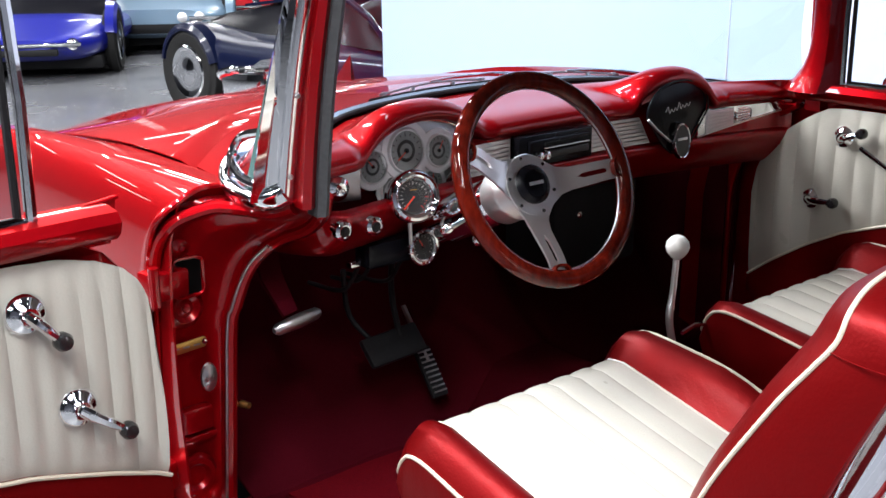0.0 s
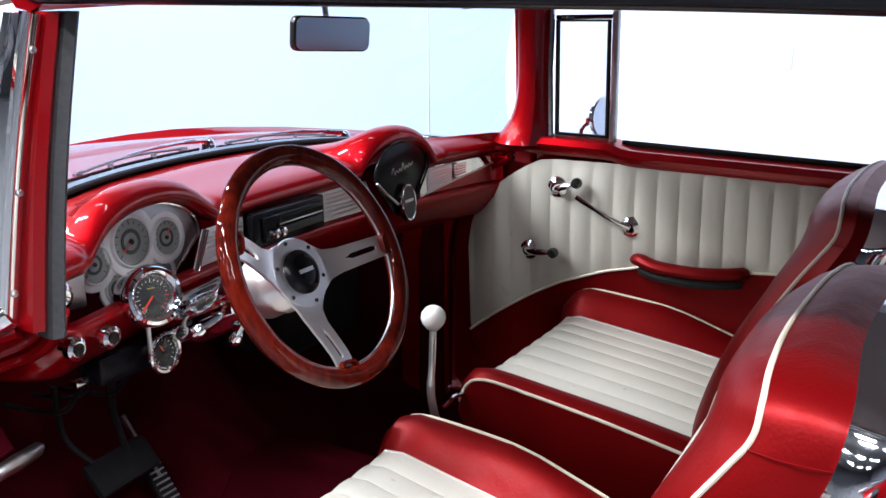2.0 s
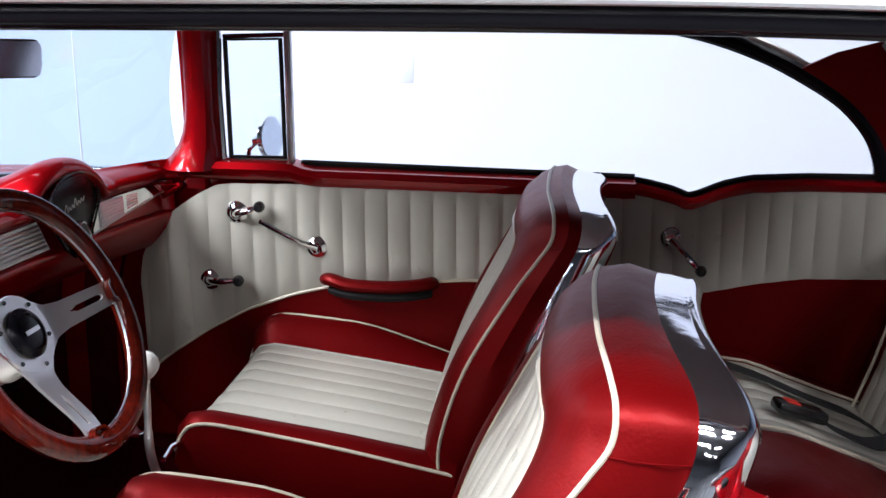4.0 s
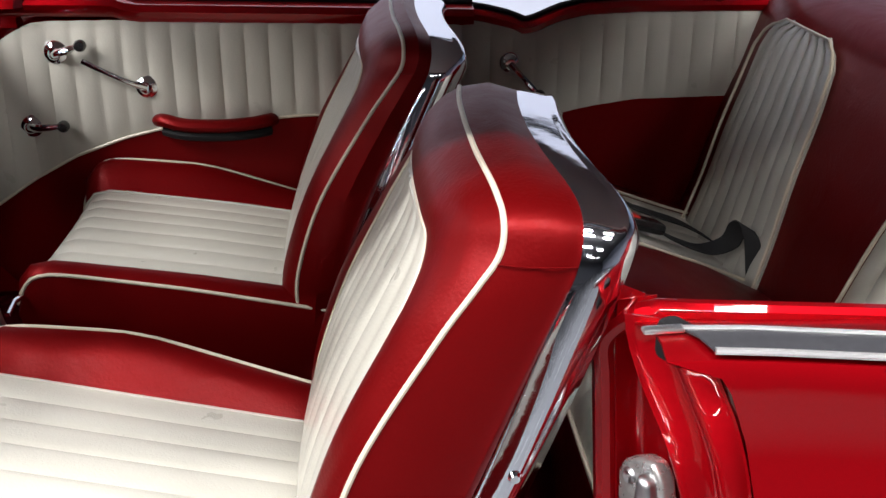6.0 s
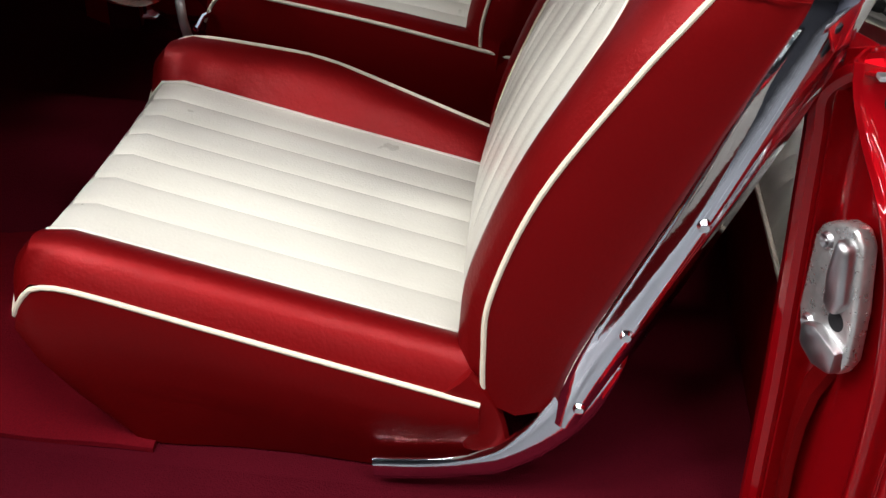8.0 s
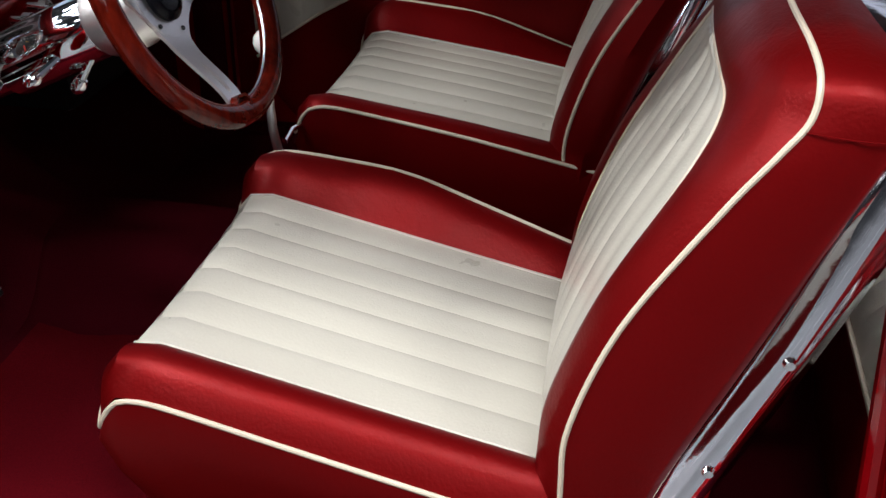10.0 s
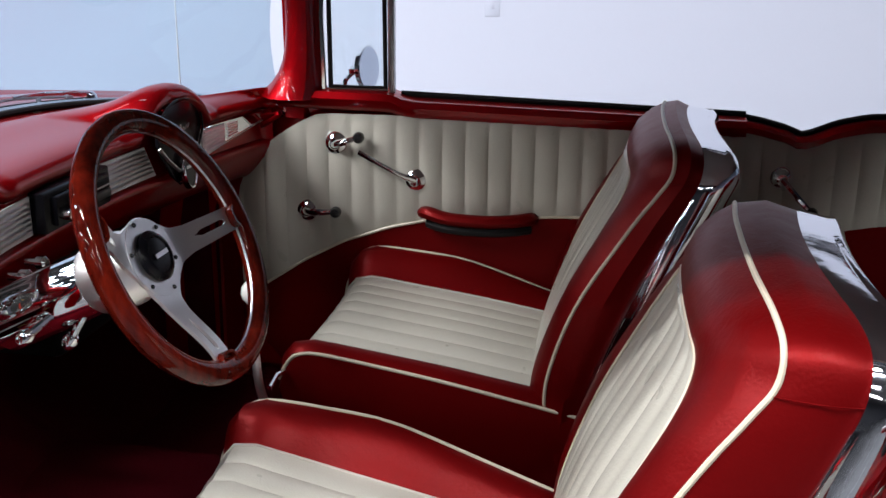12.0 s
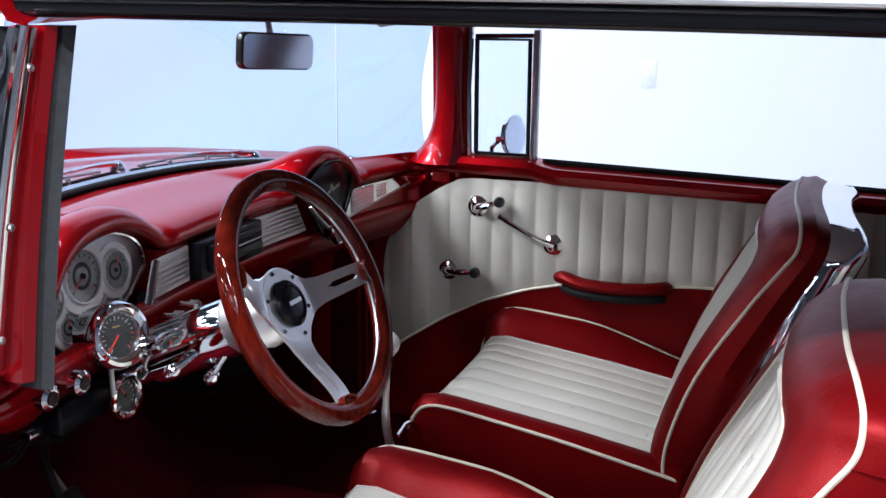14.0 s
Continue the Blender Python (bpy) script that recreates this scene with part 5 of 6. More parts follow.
    for a, b in ((0.026, 0.050), (0.030, -0.048)):
        part("screw", lathe([(0, 0.026), (0.002, 0.024), (0.007, 0.026), (0.010, 0.022), (0.012, 0.018)], m @ pose(a, b, 0), 14), STEEL, s)
    part("guide_block", rbox(0.040, 0.026, 0.042, 0.008, Matrix.Translation(JP + JD * 0.076 + Vector((0, 0, 0.930)) + JN * 0.004) @ pose(0, 0, 0, 0, 0, 27)), BLACK, j, "black rubber guide block")
    # belt moulding

    def belt(x, y0, z):
        return [(-(x + 0.16 * min(max(-y - 0.92, 0), 0.55)), y, z) for y in np.linspace(y0, -2.55, 30)]
    inner, outer = belt(0.757, -0.885, 0.9585), belt(0.796, -0.905, 0.9545)
    b = part("belt_strip", surf([[Vector(a), Vector(a).lerp(Vector(c), 0.5) + Vector((0, 0, 0.003)), Vector(c)] for a, c in zip(inner, outer)], 0.002), material("dark_belt_rubber", (0.03, 0.03, 0.034), 0.5, spec=0.25, grain=0.3, grain_size=90), car, "dark rubber belt strip between chrome beads")
    part("bead", tube(inner, 0.003, 8), ALU, b, "thin chrome bead")
    part("bead", tube(outer, 0.0036, 8), ALU, b, "thin chrome bead")
    part("bead_end", rbox(0.012, 0.040, 0.005, 0.002, pose(-0.757, -0.868, 0.9575, 0, 0, 4)), ALU, b, "bright chrome end cap")


outer_side(-1)
outer_side(1)
lock_pillar()


def road_wheel(x, y):
    m = facing((x * 0.72, y, 0.335), (x, 0, 0), (0, 1, 0))
    w = part("wheel", lathe([(0.19, 0.0), (0.30, 0.0), (0.335, 0.03), (0.335, 0.14), (0.30, 0.175), (0.20, 0.165), (0.19, 0.14)], m, 32), TYRE, car, "black tyre on a chrome wheel")
    part("wheel_rim", lathe([(0.19, 0.14), (0.18, 0.15), (0.15, 0.10), (0.06, 0.11), (0, 0.13)], m, 28), CHROME, w)


for wx in (-1, 1):
    for wy in (1.45, -1.47):
        road_wheel(wx, wy)


# ---- dashboard
dash = thing("dashboard", (0, 0.35, 0.9), "candy red dashboard with ribbed aluminium inserts and fan-shaped pods", "dashboard")


def lip_y(x):
    return 0.325 - 0.20 * x * x


def recess(x):
    """How far the dash steps back for the instrument cluster."""
    return 0.085 * max(0.0, min(1.0, (-0.205 - x) / 0.02))


def bell(u):
    return max(0.0, 1 - abs(u) ** 2.3) ** 0.62


def brow_z(x):
    """Height of the dash's rolled lip, which rises in an arch over the gauges and over the clock."""
    a = (1.006, 0.982 + 0.084 * bell((x + 0.37) / 0.172), 0.990 + 0.081 * bell((x - 0.345) / 0.128))
    k = 140.0
    return math.log(sum(math.exp(k * v) for v in a)) / k


def brow_y(x):
    return lip_y(x) + 0.020 * bell((x + 0.37) / 0.19) - 0.016 * bell((x - 0.345) / 0.17)


def dash_shell():
    xs = np.linspace(-0.685, 0.705, 170)
    rows_t, rows_f, rows_l = [], [], []
    for x in xs:
        fy = lerp_table(FOOT, min(abs(x), 0.735)) - 0.016
        fz = 1.040 - 0.05 * (abs(x) / 0.735) ** 3
        by, bz = min(brow_y(x), fy - 0.03), brow_z(x)
        rise = bz - 1.006
        prof = [(x, fy, fz), (x, fy * 0.75 + by * 0.25, fz + 0.007 + rise * 0.06), (x, fy * 0.45 + by * 0.55, 1.040 + rise * 0.38), (x, by + min(0.055, (fy - by) * 0.35), 1.036 + rise * 0.88),
                (x, by + 0.022, 1.030 + rise), (x, by + 0.005, 1.019 + rise), (x, by, 1.006 + rise), (x, by + 0.004, 0.997 + rise), (x, by + 0.016, 0.992 + rise), (x, min(by + 0.085, fy - 0.012), 0.990 + rise)]
        rows_t.append(smooth_line(prof, 3))
        ly = min(lip_y(x), fy - 0.03)
        l0 = ly
        ly = min(ly + recess(x), fy - 0.03)
        rows_f.append([(x, ly + 0.014, 0.993 + rise * 0.5), (x, ly + 0.012, 0.925)])
        ly = l0 + 0.25 * max(0.0, (-0.58 - x) / 0.11) ** 2
        rows_l.append(smooth_line([(x, ly + 0.014, 0.928), (x, ly - 0.002, 0.922), (x, ly - 0.004, 0.910), (x, ly + 0.004, 0.890), (x, ly + 0.020, 0.864), (x, ly + 0.042, 0.842), (x, ly + 0.064, 0.832), (x, ly + 0.09, 0.832)], 3))
    part("dash_top", surf(rows_t, 0.003), PAINT, dash, "candy red dash top with two rolled brows", 60)
    part("dash_face", surf(rows_f, 0.004), PAINT, dash, "candy red dash face")
    part("dash_apron", surf(rows_l, 0.004), PAINT, dash, "candy red lower dash", 60)


dash_shell()


def fan(cx, top, bottom, w, shoulder):
    """A fan outline, in x and z."""
    out = []
    for t in np.linspace(0, math.pi, 25):
        out.append((cx + w * math.cos(t), shoulder + (top - shoulder) * math.sin(t) ** 0.8))
    out += [(cx - 0.05, bottom + 0.02), (cx - 0.02, bottom), (cx + 0.02, bottom), (cx + 0.05, bottom + 0.02)]
    return out


FACE = Matrix(((1, 0, 0, 0), (0, 0, -1, 0), (0, 1, 0, 0), (0, 0, 0, 1)))


def face_at(x, y, z, tilt=0.0, turn=0.0):
    return pose(x, y, z, 0, 0, turn) @ pose(0, 0, 0, -tilt, 0, 0) @ FACE


def gauge(x, y, z, r, parent, needle, face, tilt=10):
    m = face_at(x, y, z, tilt)
    g = part("gauge", lathe([(0, 0.002), (r * 0.9, 0.002), (r * 0.9, 0.004)], m, 30), face, parent, "round gauge with printed scale")
    part("bezel", lathe([(r * 0.90, 0.002), (r * 0.92, 0.007), (r * 0.97, 0.008), (r * 1.03, 0.004), (r * 1.04, 0)], m, 30), SILVER if face == DIALW else CHROME, g)
    part("dial_ring", lathe([(r * 0.34, 0.0025), (r * 0.36, 0.0032), (r * 0.48, 0.0032), (r * 0.50, 0.0025)], m, 24), DIAL, g)
    bm = bmesh.new()
    for k in range(13):
        a = radians(220 - 260 * k / 12)
        q = rbox(r * (0.16 if k % 3 == 0 else 0.09), r * 0.028, 0.0006, 0, m @ pose(math.cos(a) * r * 0.74, math.sin(a) * r * 0.74, 0.003, 0, 0, math.degrees(a)))
        bm = join(bm, q)
    part("scale", bm, GLOSSBLACK if face == DIALW else WHITE, g)
    a = radians(needle)
    part("needle", rbox(r * 0.72, r * 0.05, 0.001, 0, m @ pose(math.cos(a) * r * 0.28, math.sin(a) * r * 0.28, 0.0045, 0, 0, needle)), NEEDLE, g, "red needle")
    part("boss", lathe([(0, 0.007), (r * 0.1, 0.006), (r * 0.12, 0.003)], m, 12), GLOSSBLACK, g)
    part("lens", lathe([(0, 0.008), (r * 0.88, 0.007)], m, 24), LENS, g).visible_shadow = False
    return g


cl = part("instrument_plate", prism(fan(-0.37, 1.049, 0.878, 0.142, 0.972), 0.008, 0.002, face_at(0, 0.365, 0, 0)), STEEL, dash, "silver fan-shaped gauge cluster")
part("cluster_rim", tube([(x, 0.356, z) for x, z in fan(-0.37, 1.051, 0.872, 0.145, 0.972)], 0.004, 8, True), CHROME, cl, "chrome cluster rim")
for x, z, r, nd in ((-0.388, 0.995, 0.043, 215), (-0.468, 0.975, 0.033, 130), (-0.308, 0.985, 0.033, 60), (-0.425, 0.925, 0.026, 100), (-0.325, 0.925, 0.026, 80)):
    gauge(x, 0.353, z, r, dash, nd, DIALW, 6)
    part("gauge_surround", lathe([(r * 1.02, 0.001), (r * 1.04, 0.0035), (r * 1.34, 0.0035), (r * 1.38, 0.0)], face_at(x, 0.3545, z, 6), 32), SILVER, cl, "bright silver dial surround")

ck = part("clock_panel", prism(fan(0.345, 1.062, 0.905, 0.106, 0.993), 0.006, 0.002, face_at(0, 0.290, 0, 0)), RAILBLACK, dash, "gloss black fan panel with thin silver script line")
part("panel_rim", tube([(x, 0.282, z) for x, z in fan(0.345, 1.068, 0.903, 0.108, 0.993)], 0.0024, 8, True), RAILBLACK, ck, "black panel rim")
part("panel_flange", tube([(0.236, 0.279, 0.990), (0.268, 0.277, 0.962), (0.312, 0.275, 0.932)], 0.0035, 8, flat=0.6), ALU, ck, "bright chrome flange")
script = [(0.302, 0.284, 0.999)] + [(0.302 + 0.0066 * k, 0.284, 0.997 + (0.0045 if k % 2 else -0.003) * (3.0 if k in (1, 7) else 1) + 0.0010 * k) for k in range(1, 14)]
part("script", tube(smooth_line(script, 4), 0.0008, 5), ALU, ck, "thin silver script line")
OVAL = face_at(0.348, 0.275, 0.930, 6) @ Matrix.Diagonal((0.68, 1.0, 1, 1))
ckl = part("clock", lathe([(0, 0.004), (0.036, 0.004), (0.037, 0.007), (0.040, 0.008), (0.042, 0.004), (0.042, -0.004)], OVAL, 32), CHROME, dash, "oval chrome-edged clock emblem")
part("clock_face", lathe([(0, 0.0055), (0.036, 0.0052)], OVAL, 28), DIAL, ckl, "dark glass face")
part("clock_bar", rbox(0.05, 0.006, 0.002, 0.0005, OVAL @ pose(0, 0.004, 0.007)), ALU, ckl)


def ribbed(x0, x1, z0, z1, cut0, cut1, taper=0.0):
    """A ribbed aluminium insert on the dash face."""
    def y(x):
        return lip_y(x) + 0.007
    rows = []
    for f in np.linspace(0, 1, 8):
        a, b = x0 + cut0 * (1 - f), x1 - cut1 * (1 - f)
        row = []
        for g in np.linspace(0, 1, 10):
            x = a + (b - a) * g
            z = z0 + (z1 - z0) * f
            z = z1 - (z1 - z) * (1 - taper * g)
            row.append((x, y(x), z))
        rows.append(row)
    p = part("ribbed_insert", surf(rows, 0.003), SILVER, dash, "ribbed aluminium dash insert")
    for k in range(6):
        f = (k + 1.0) / 7
        a, b = x0 + cut0 * (1 - f) + 0.006, x1 - cut1 * (1 - f) - 0.006
        pts = []
        for g in np.linspace(0, 1, 8):
            x = a + (b - a) * g
            z = z1 - (z1 - (z0 + (z1 - z0) * f)) * (1 - taper * g)
            pts.append((x, y(x) - 0.003, z))
        part("rib", tube(pts, 0.0028, 6), ALU, p)


ribbed(-0.255, -0.14, 0.928, 0.990, -0.03, 0.0)
part("insert_flange", tube([(-0.255, lip_y(-0.255) - 0.002, 0.992), (-0.287, lip_y(-0.28) - 0.004, 0.927)], 0.006, 8, flat=0.6), CHROME, dash, "bright chrome insert edge")
ribbed(0.092, 0.25, 0.928, 0.990, 0.0, -0.035)


def dash_end():
    """The tapered bright panel at the passenger's end of the dash, ribbed in its first part."""
    def low(x):
        return 0.926 + 0.046 * (x - 0.43) / 0.26

    def at(x, f, out=0.0):
        return (x, lip_y(x) + 0.004 - out, low(x) + (0.990 - low(x)) * f)
    p = part("end_panel", surf([[at(x, f) for x in np.linspace(0.43, 0.688, 18)] for f in (0, 0.25, 0.5, 0.75, 1)], 0.003), CHROME, dash, "tapered bright dash end panel")
    part("ribbed_field", surf([[at(x, f, 0.0035) for x in np.linspace(0.452, 0.535, 6)] for f in (0.06, 0.5, 0.94)], 0.002), SILVER, p, "dull ribbed field")
    for k in range(6):
        f = 0.14 + 0.14 * k
        part("rib", tube([at(x, f, 0.007) for x in np.linspace(0.456, 0.53, 5)], 0.0024, 6), ALU, p)
    for k in range(5):
        f = 0.2 + 0.15 * k
        part("rib", tube([at(x, f, 0.004) for x in np.linspace(0.548, 0.585, 4)], 0.002, 6), ALU, p)
    part("screw", lathe([(0, 0.004), (0.003, 0.003), (0.005, 0)], facing(at(0.677, 0.5, 0.003), (-0.25, -1, 0)), 10), STEEL, p)
    part("edge", tube([at(x, 0, 0.002) for x in np.linspace(0.43, 0.69, 10)], 0.0028, 6), ALU, p)


dash_end()

rd = part("radio", rbox(0.218, 0.05, 0.066, 0.004, pose(-0.025, 0.33, 0.960)), RAILBLACK, dash, "black single-slot radio")
part("radio_face", rbox(0.178, 0.012, 0.048, 0.003, pose(-0.022, 0.302, 0.960)), RAILBLACK, rd)
part("slot", rbox(0.13, 0.004, 0.010, 0.001, pose(-0.004, 0.2955, 0.972)), BLACK, rd)
part("slot_trim", rbox(0.134, 0.003, 0.0025, 0.001, pose(-0.004, 0.2945, 0.9655)), ALU, rd, "thin silver slot edge")
part("flap", rbox(0.12, 0.006, 0.014, 0.002, pose(0.0, 0.294, 0.952)), DIAL, rd)
for x in (-0.092, -0.072):
    part("radio_knob", lathe([(0.010, 0), (0.0095, 0.014), (0.006, 0.016), (0, 0.016)], face_at(x, 0.297, 0.952), 14), CHROME, rd, "chrome radio knob")

# switches along the lower dash
for x, y, z, r in ((-0.618, 0.262, 0.903, 0.017), (-0.55, 0.265, 0.899, 0.017), (-0.255, 0.30, 0.90, 0.012), (-0.20, 0.305, 0.905, 0.010)):
    kn = part("dash_knob", lathe([(r * 0.5, 0), (r * 0.5, 0.018), (r, 0.02), (r * 1.02, 0.032), (r * 0.7, 0.036), (0, 0.034)], face_at(x, y, z, 0), 20), CHROME, dash, "chrome dash knob")
    part("knob_cap", lathe([(0, 0.036), (r * 0.55, 0.0365)], face_at(x, y, z, 0), 16), GLOSSBLACK, kn)
part("side_vent", lathe([(0.024, 0), (0.022, 0.02), (0.012, 0.026), (0, 0.022)], face_at(-0.580, 0.318, 0.960, 0), 20), CHROME, dash, "chrome vent knob")
part("switch_plate", rbox(0.125, 0.008, 0.058, 0.003, pose(-0.585, 0.326, 0.958, 0, 0, -13)), STEEL, dash, "dull grey metal switch plate")
part("under_box", rbox(0.15, 0.05, 0.05, 0.008, pose(-0.44, 0.33, 0.815)), RAILBLACK, dash, "black control box under the dash")
part("bracket_ring", tube([(-0.418 + 0.031 * math.cos(t), 0.262, 0.828 + 0.031 * math.sin(t)) for t in np.linspace(0, 6.283, 28)[:-1]], 0.005, 8, True), CHROME, dash, "chrome ring under the dash")
gauge(-0.418, 0.268, 0.828, 0.027, dash, 120, DIAL, 8)
part("bracket_bar", tube([(-0.452, 0.262, 0.90), (-0.447, 0.262, 0.818)], 0.004, 8), STEEL, dash, "chrome drop bar")
for k, (x, y) in enumerate(((-0.36, 0.36), (-0.40, 0.40), (-0.46, 0.37))):
    part("cable", tube(smooth_line([(x, y, 0.84), (x - 0.03, y + 0.02, 0.76), (x - 0.01, y + 0.10, 0.70), (x + 0.03, 0.66, 0.66)], 5), 0.005, 6), BLACK, dash, "black cable")
part("junction", rbox(0.05, 0.02, 0.012, 0.003, pose(-0.50, 0.36, 0.79)), CHROME, dash, "small metal junction")
part("heater_box", rbox(0.30, 0.18, 0.22, 0.02, pose(0.28, 0.55, 0.70)), BLACK, dash, "black heater box under the dash")
part("heater_knob", lathe([(0.008, 0), (0.008, 0.01), (0, 0.012)], face_at(0.20, 0.455, 0.745), 12), CHROME, dash)


# ---- steering wheel and column
AX = Vector((-0.053, -0.90, 0.433)).normalized()
WC = Vector((-0.385, -0.028, 1.006))
WM = facing(WC, AX, (1, 0, 0))
sw = thing("steering_wheel", WC, "lacquered mahogany steering wheel with three slotted aluminium spokes", "steering wheel")
R0 = 0.170
part("rim", lathe([(R0 + 0.0155 * math.cos(a), 0.0145 * math.sin(a)) for a in np.linspace(0, 2 * math.pi, 17)], WM, 72), WOOD, sw, "lacquered mahogany rim")
part("rim_core", lathe([(R0 - 0.0160, -0.0016), (R0 - 0.0160, 0.0016), (R0 - 0.011, 0.0016), (R0 - 0.011, -0.0016), (R0 - 0.0160, -0.0016)], WM, 72), STEEL, sw, "aluminium rim core")
DISH = -0.042
SP = (-101, -3, 155)
for a in SP:
    m = WM @ pose(0, 0, 0, 0, 0, a)

    def wdt(r):
        return lerp_table([(0.03, 0.042), (0.046, 0.033), (0.058, 0.0245), (0.08, 0.020), (0.14, 0.0175), (0.162, 0.017)], r)

    def lift(r):
        return DISH + (0 - DISH) * (lambda q: q * q * (3 - 2 * q))(max(0, min(1, (r - 0.045) / 0.115)))
    bm = bmesh.new()
    prev = None
    for r in np.linspace(0.035, 0.160, 26):
        w, sl = wdt(r), 0.0042 * min(1, max(0.05, (r - 0.092) / 0.008), max(0.05, (0.142 - r) / 0.004))
        v = [bm.verts.new(m @ Vector((r, q, lift(r)))) for q in (-w, -w * 0.5, -sl, sl, w * 0.5, w)]
        if prev:
            for k in range(5):
                if k != 2 or not 0.094 < r < 0.142:
                    bm.faces.new((prev[k], prev[k + 1], v[k + 1], v[k]))
        prev = v
    bmesh.ops.remove_doubles(bm, verts=bm.verts[:], dist=1e-5)
    bmesh.ops.recalc_face_normals(bm, faces=bm.faces[:])
    bmesh.ops.solidify(bm, geom=bm.faces[:], thickness=0.0045)
    sp = part("spoke", bm, ALU, sw, "slotted brushed aluminium spoke")
    rows = []
    for t in np.linspace(-0.13, 0.13, 9):
        k = 1 - (abs(t) / 0.13) ** 4
        rows.append([m @ Vector(((R0 - 0.012 - 0.016 * k + 0.004) * math.cos(t), (R0 - 0.012 - 0.016 * k) * math.sin(t), s * 0.009)) for s in (-1, -0.5, 0, 0.5, 1)])
    part("rim_boss", surf(rows, 0.004), WOOD, sw)
part("hub_plate", lathe([(0.0, DISH + 0.001), (0.053, DISH + 0.001), (0.0545, DISH - 0.002), (0.053, DISH - 0.005), (0, DISH - 0.005)], WM, 40), ALU, sw, "round aluminium hub plate")
cap = part("horn_button", lathe([(0.034, DISH), (0.034, DISH + 0.006), (0.030, DISH + 0.010), (0.025, DISH + 0.012), (0.023, DISH + 0.010), (0.0, DISH + 0.013)], WM, 32), RAILBLACK, sw, "black horn button with a plain silver bar")
part("badge", rbox(0.030, 0.006, 0.001, 0, WM @ pose(0, 0, DISH + 0.0135)), ALU, cap)
for k in range(6):
    a = radians(60 * k + 40)
    part("bolt", lathe([(0, 0.0025), (0.0022, 0.0025), (0.003, 0.0015), (0.0033, 0)], WM @ pose(0.046 * math.cos(a), 0.048 * math.sin(a), DISH + 0.001), 10), GLOSSBLACK, sw)
part("adapter", lathe([(0.044, DISH - 0.006), (0.046, -0.052), (0.047, -0.075), (0.050, -0.080), (0.0505, -0.088), (0.0475, -0.091), (0.049, -0.125), (0.046, -0.132), (0.040, -0.135)], WM, 36), ALU, sw, "polished hub adapter")
part("column", lathe([(0.038, -0.13), (0.042, -0.138), (0.0445, -0.20), (0.044, -0.29), (0.034, -0.30), (0.034, -0.60)], WM, 32), CHROME, sw, "chrome steering column")
part("column_band", lathe([(0.0415, -0.205), (0.0445, -0.208), (0.0445, -0.216), (0.0415, -0.219)], WM, 32), CHROME, sw)


def on_col(s, a, r):
    return WM @ Vector((r * math.cos(a), r * math.sin(a), s))


for s, a0, tip, nm in ((-0.19, 200, Vector((-0.44, 0.166, 0.887)), "indicator_lever"), (-0.16, 235, Vector((-0.400, 0.128, 0.869)), "tilt_lever")):
    a = radians(a0)
    st = on_col(s, a, 0.038)
    lv = part(nm, tube([st, st.lerp(tip, 0.5), tip], [0.0045, 0.005, 0.006], 8), CHROME, sw, "chrome column lever")
    part("lever_ball", lathe([(0, -0.013), (0.008, -0.010), (0.011, -0.002), (0.010, 0.006), (0.005, 0.012), (0, 0.013)], facing(tip, tip - st), 14), CHROME, lv)

# rev counter strapped to the column
tm = facing((-0.452, 0.246, 0.935), (-0.30, -0.92, 0.22), (1, -0.3, 0)) @ Matrix.Scale(0.88, 4)
tc_ = thing("rev_counter", (-0.448, 0.25, 0.94), "black-faced rev counter in a chrome cup", "gauge")
part("cup", lathe([(0, -0.075), (0.03, -0.073), (0.048, -0.055), (0.054, -0.02), (0.054, 0.0)], tm, 32), CHROME, tc_, "chrome cup")
part("dial", lathe([(0, 0.0), (0.036, 0.0)], tm, 32), DIAL, tc_, "black dial")
part("bezel", lathe([(0.034, 0.0), (0.035, 0.007), (0.039, 0.013), (0.045, 0.016), (0.051, 0.014), (0.055, 0.008), (0.057, 0.0), (0.056, -0.008), (0.053, -0.012)], tm, 40), CHROME, tc_, "wide chrome bezel")
for k in range(19):
    a = radians(235 - 290 * k / 18)
    part("tick", rbox(0.007 if k % 3 == 0 else 0.003, 0.0011, 0.0006, 0, tm @ pose(0.028 * math.cos(a), 0.028 * math.sin(a), 0.0008, 0, 0, math.degrees(a))), BUTTON if k > 14 else WHITE, tc_)
part("needle", rbox(0.034, 0.003, 0.001, 0, tm @ pose(-0.012, -0.012, 0.003, 0, 0, 225)), NEEDLE, tc_, "orange needle")
part("legend", rbox(0.014, 0.002, 0.0006, 0, tm @ pose(0, 0.014, 0.0008)), BRASS, tc_)
part("lens", lathe([(0, 0.011), (0.040, 0.009)], tm, 28), LENS, tc_).visible_shadow = False
part("strap", tube([tm @ Vector((0.0, -0.05, -0.04)), (-0.39, 0.25, 0.89)], 0.008, 8), CHROME, tc_)

# ---- pedals, brake handle, shifter
pd = thing("brake_pedal", (-0.38, 0.43, 0.58), "wide black rubber brake pedal on a hanging arm", "pedal")
part("pad", rbox(0.148, 0.068, 0.018, 0.006, facing((-0.342, 0.47, 0.546), (0, -0.75, 0.66), (1, 0.08, 0))), BLACK, pd, "ribbed black rubber pad")
part("arm", tube(smooth_line([(-0.32, 0.475, 0.555), (-0.315, 0.51, 0.65), (-0.33, 0.48, 0.76), (-0.34, 0.45, 0.86)], 5), 0.007, 8), BLACK, pd, "black steel arm")
part("arm", tube(smooth_line([(-0.385, 0.48, 0.56), (-0.42, 0.52, 0.62), (-0.425, 0.53, 0.72)], 5), 0.006, 8), BLACK, pd)
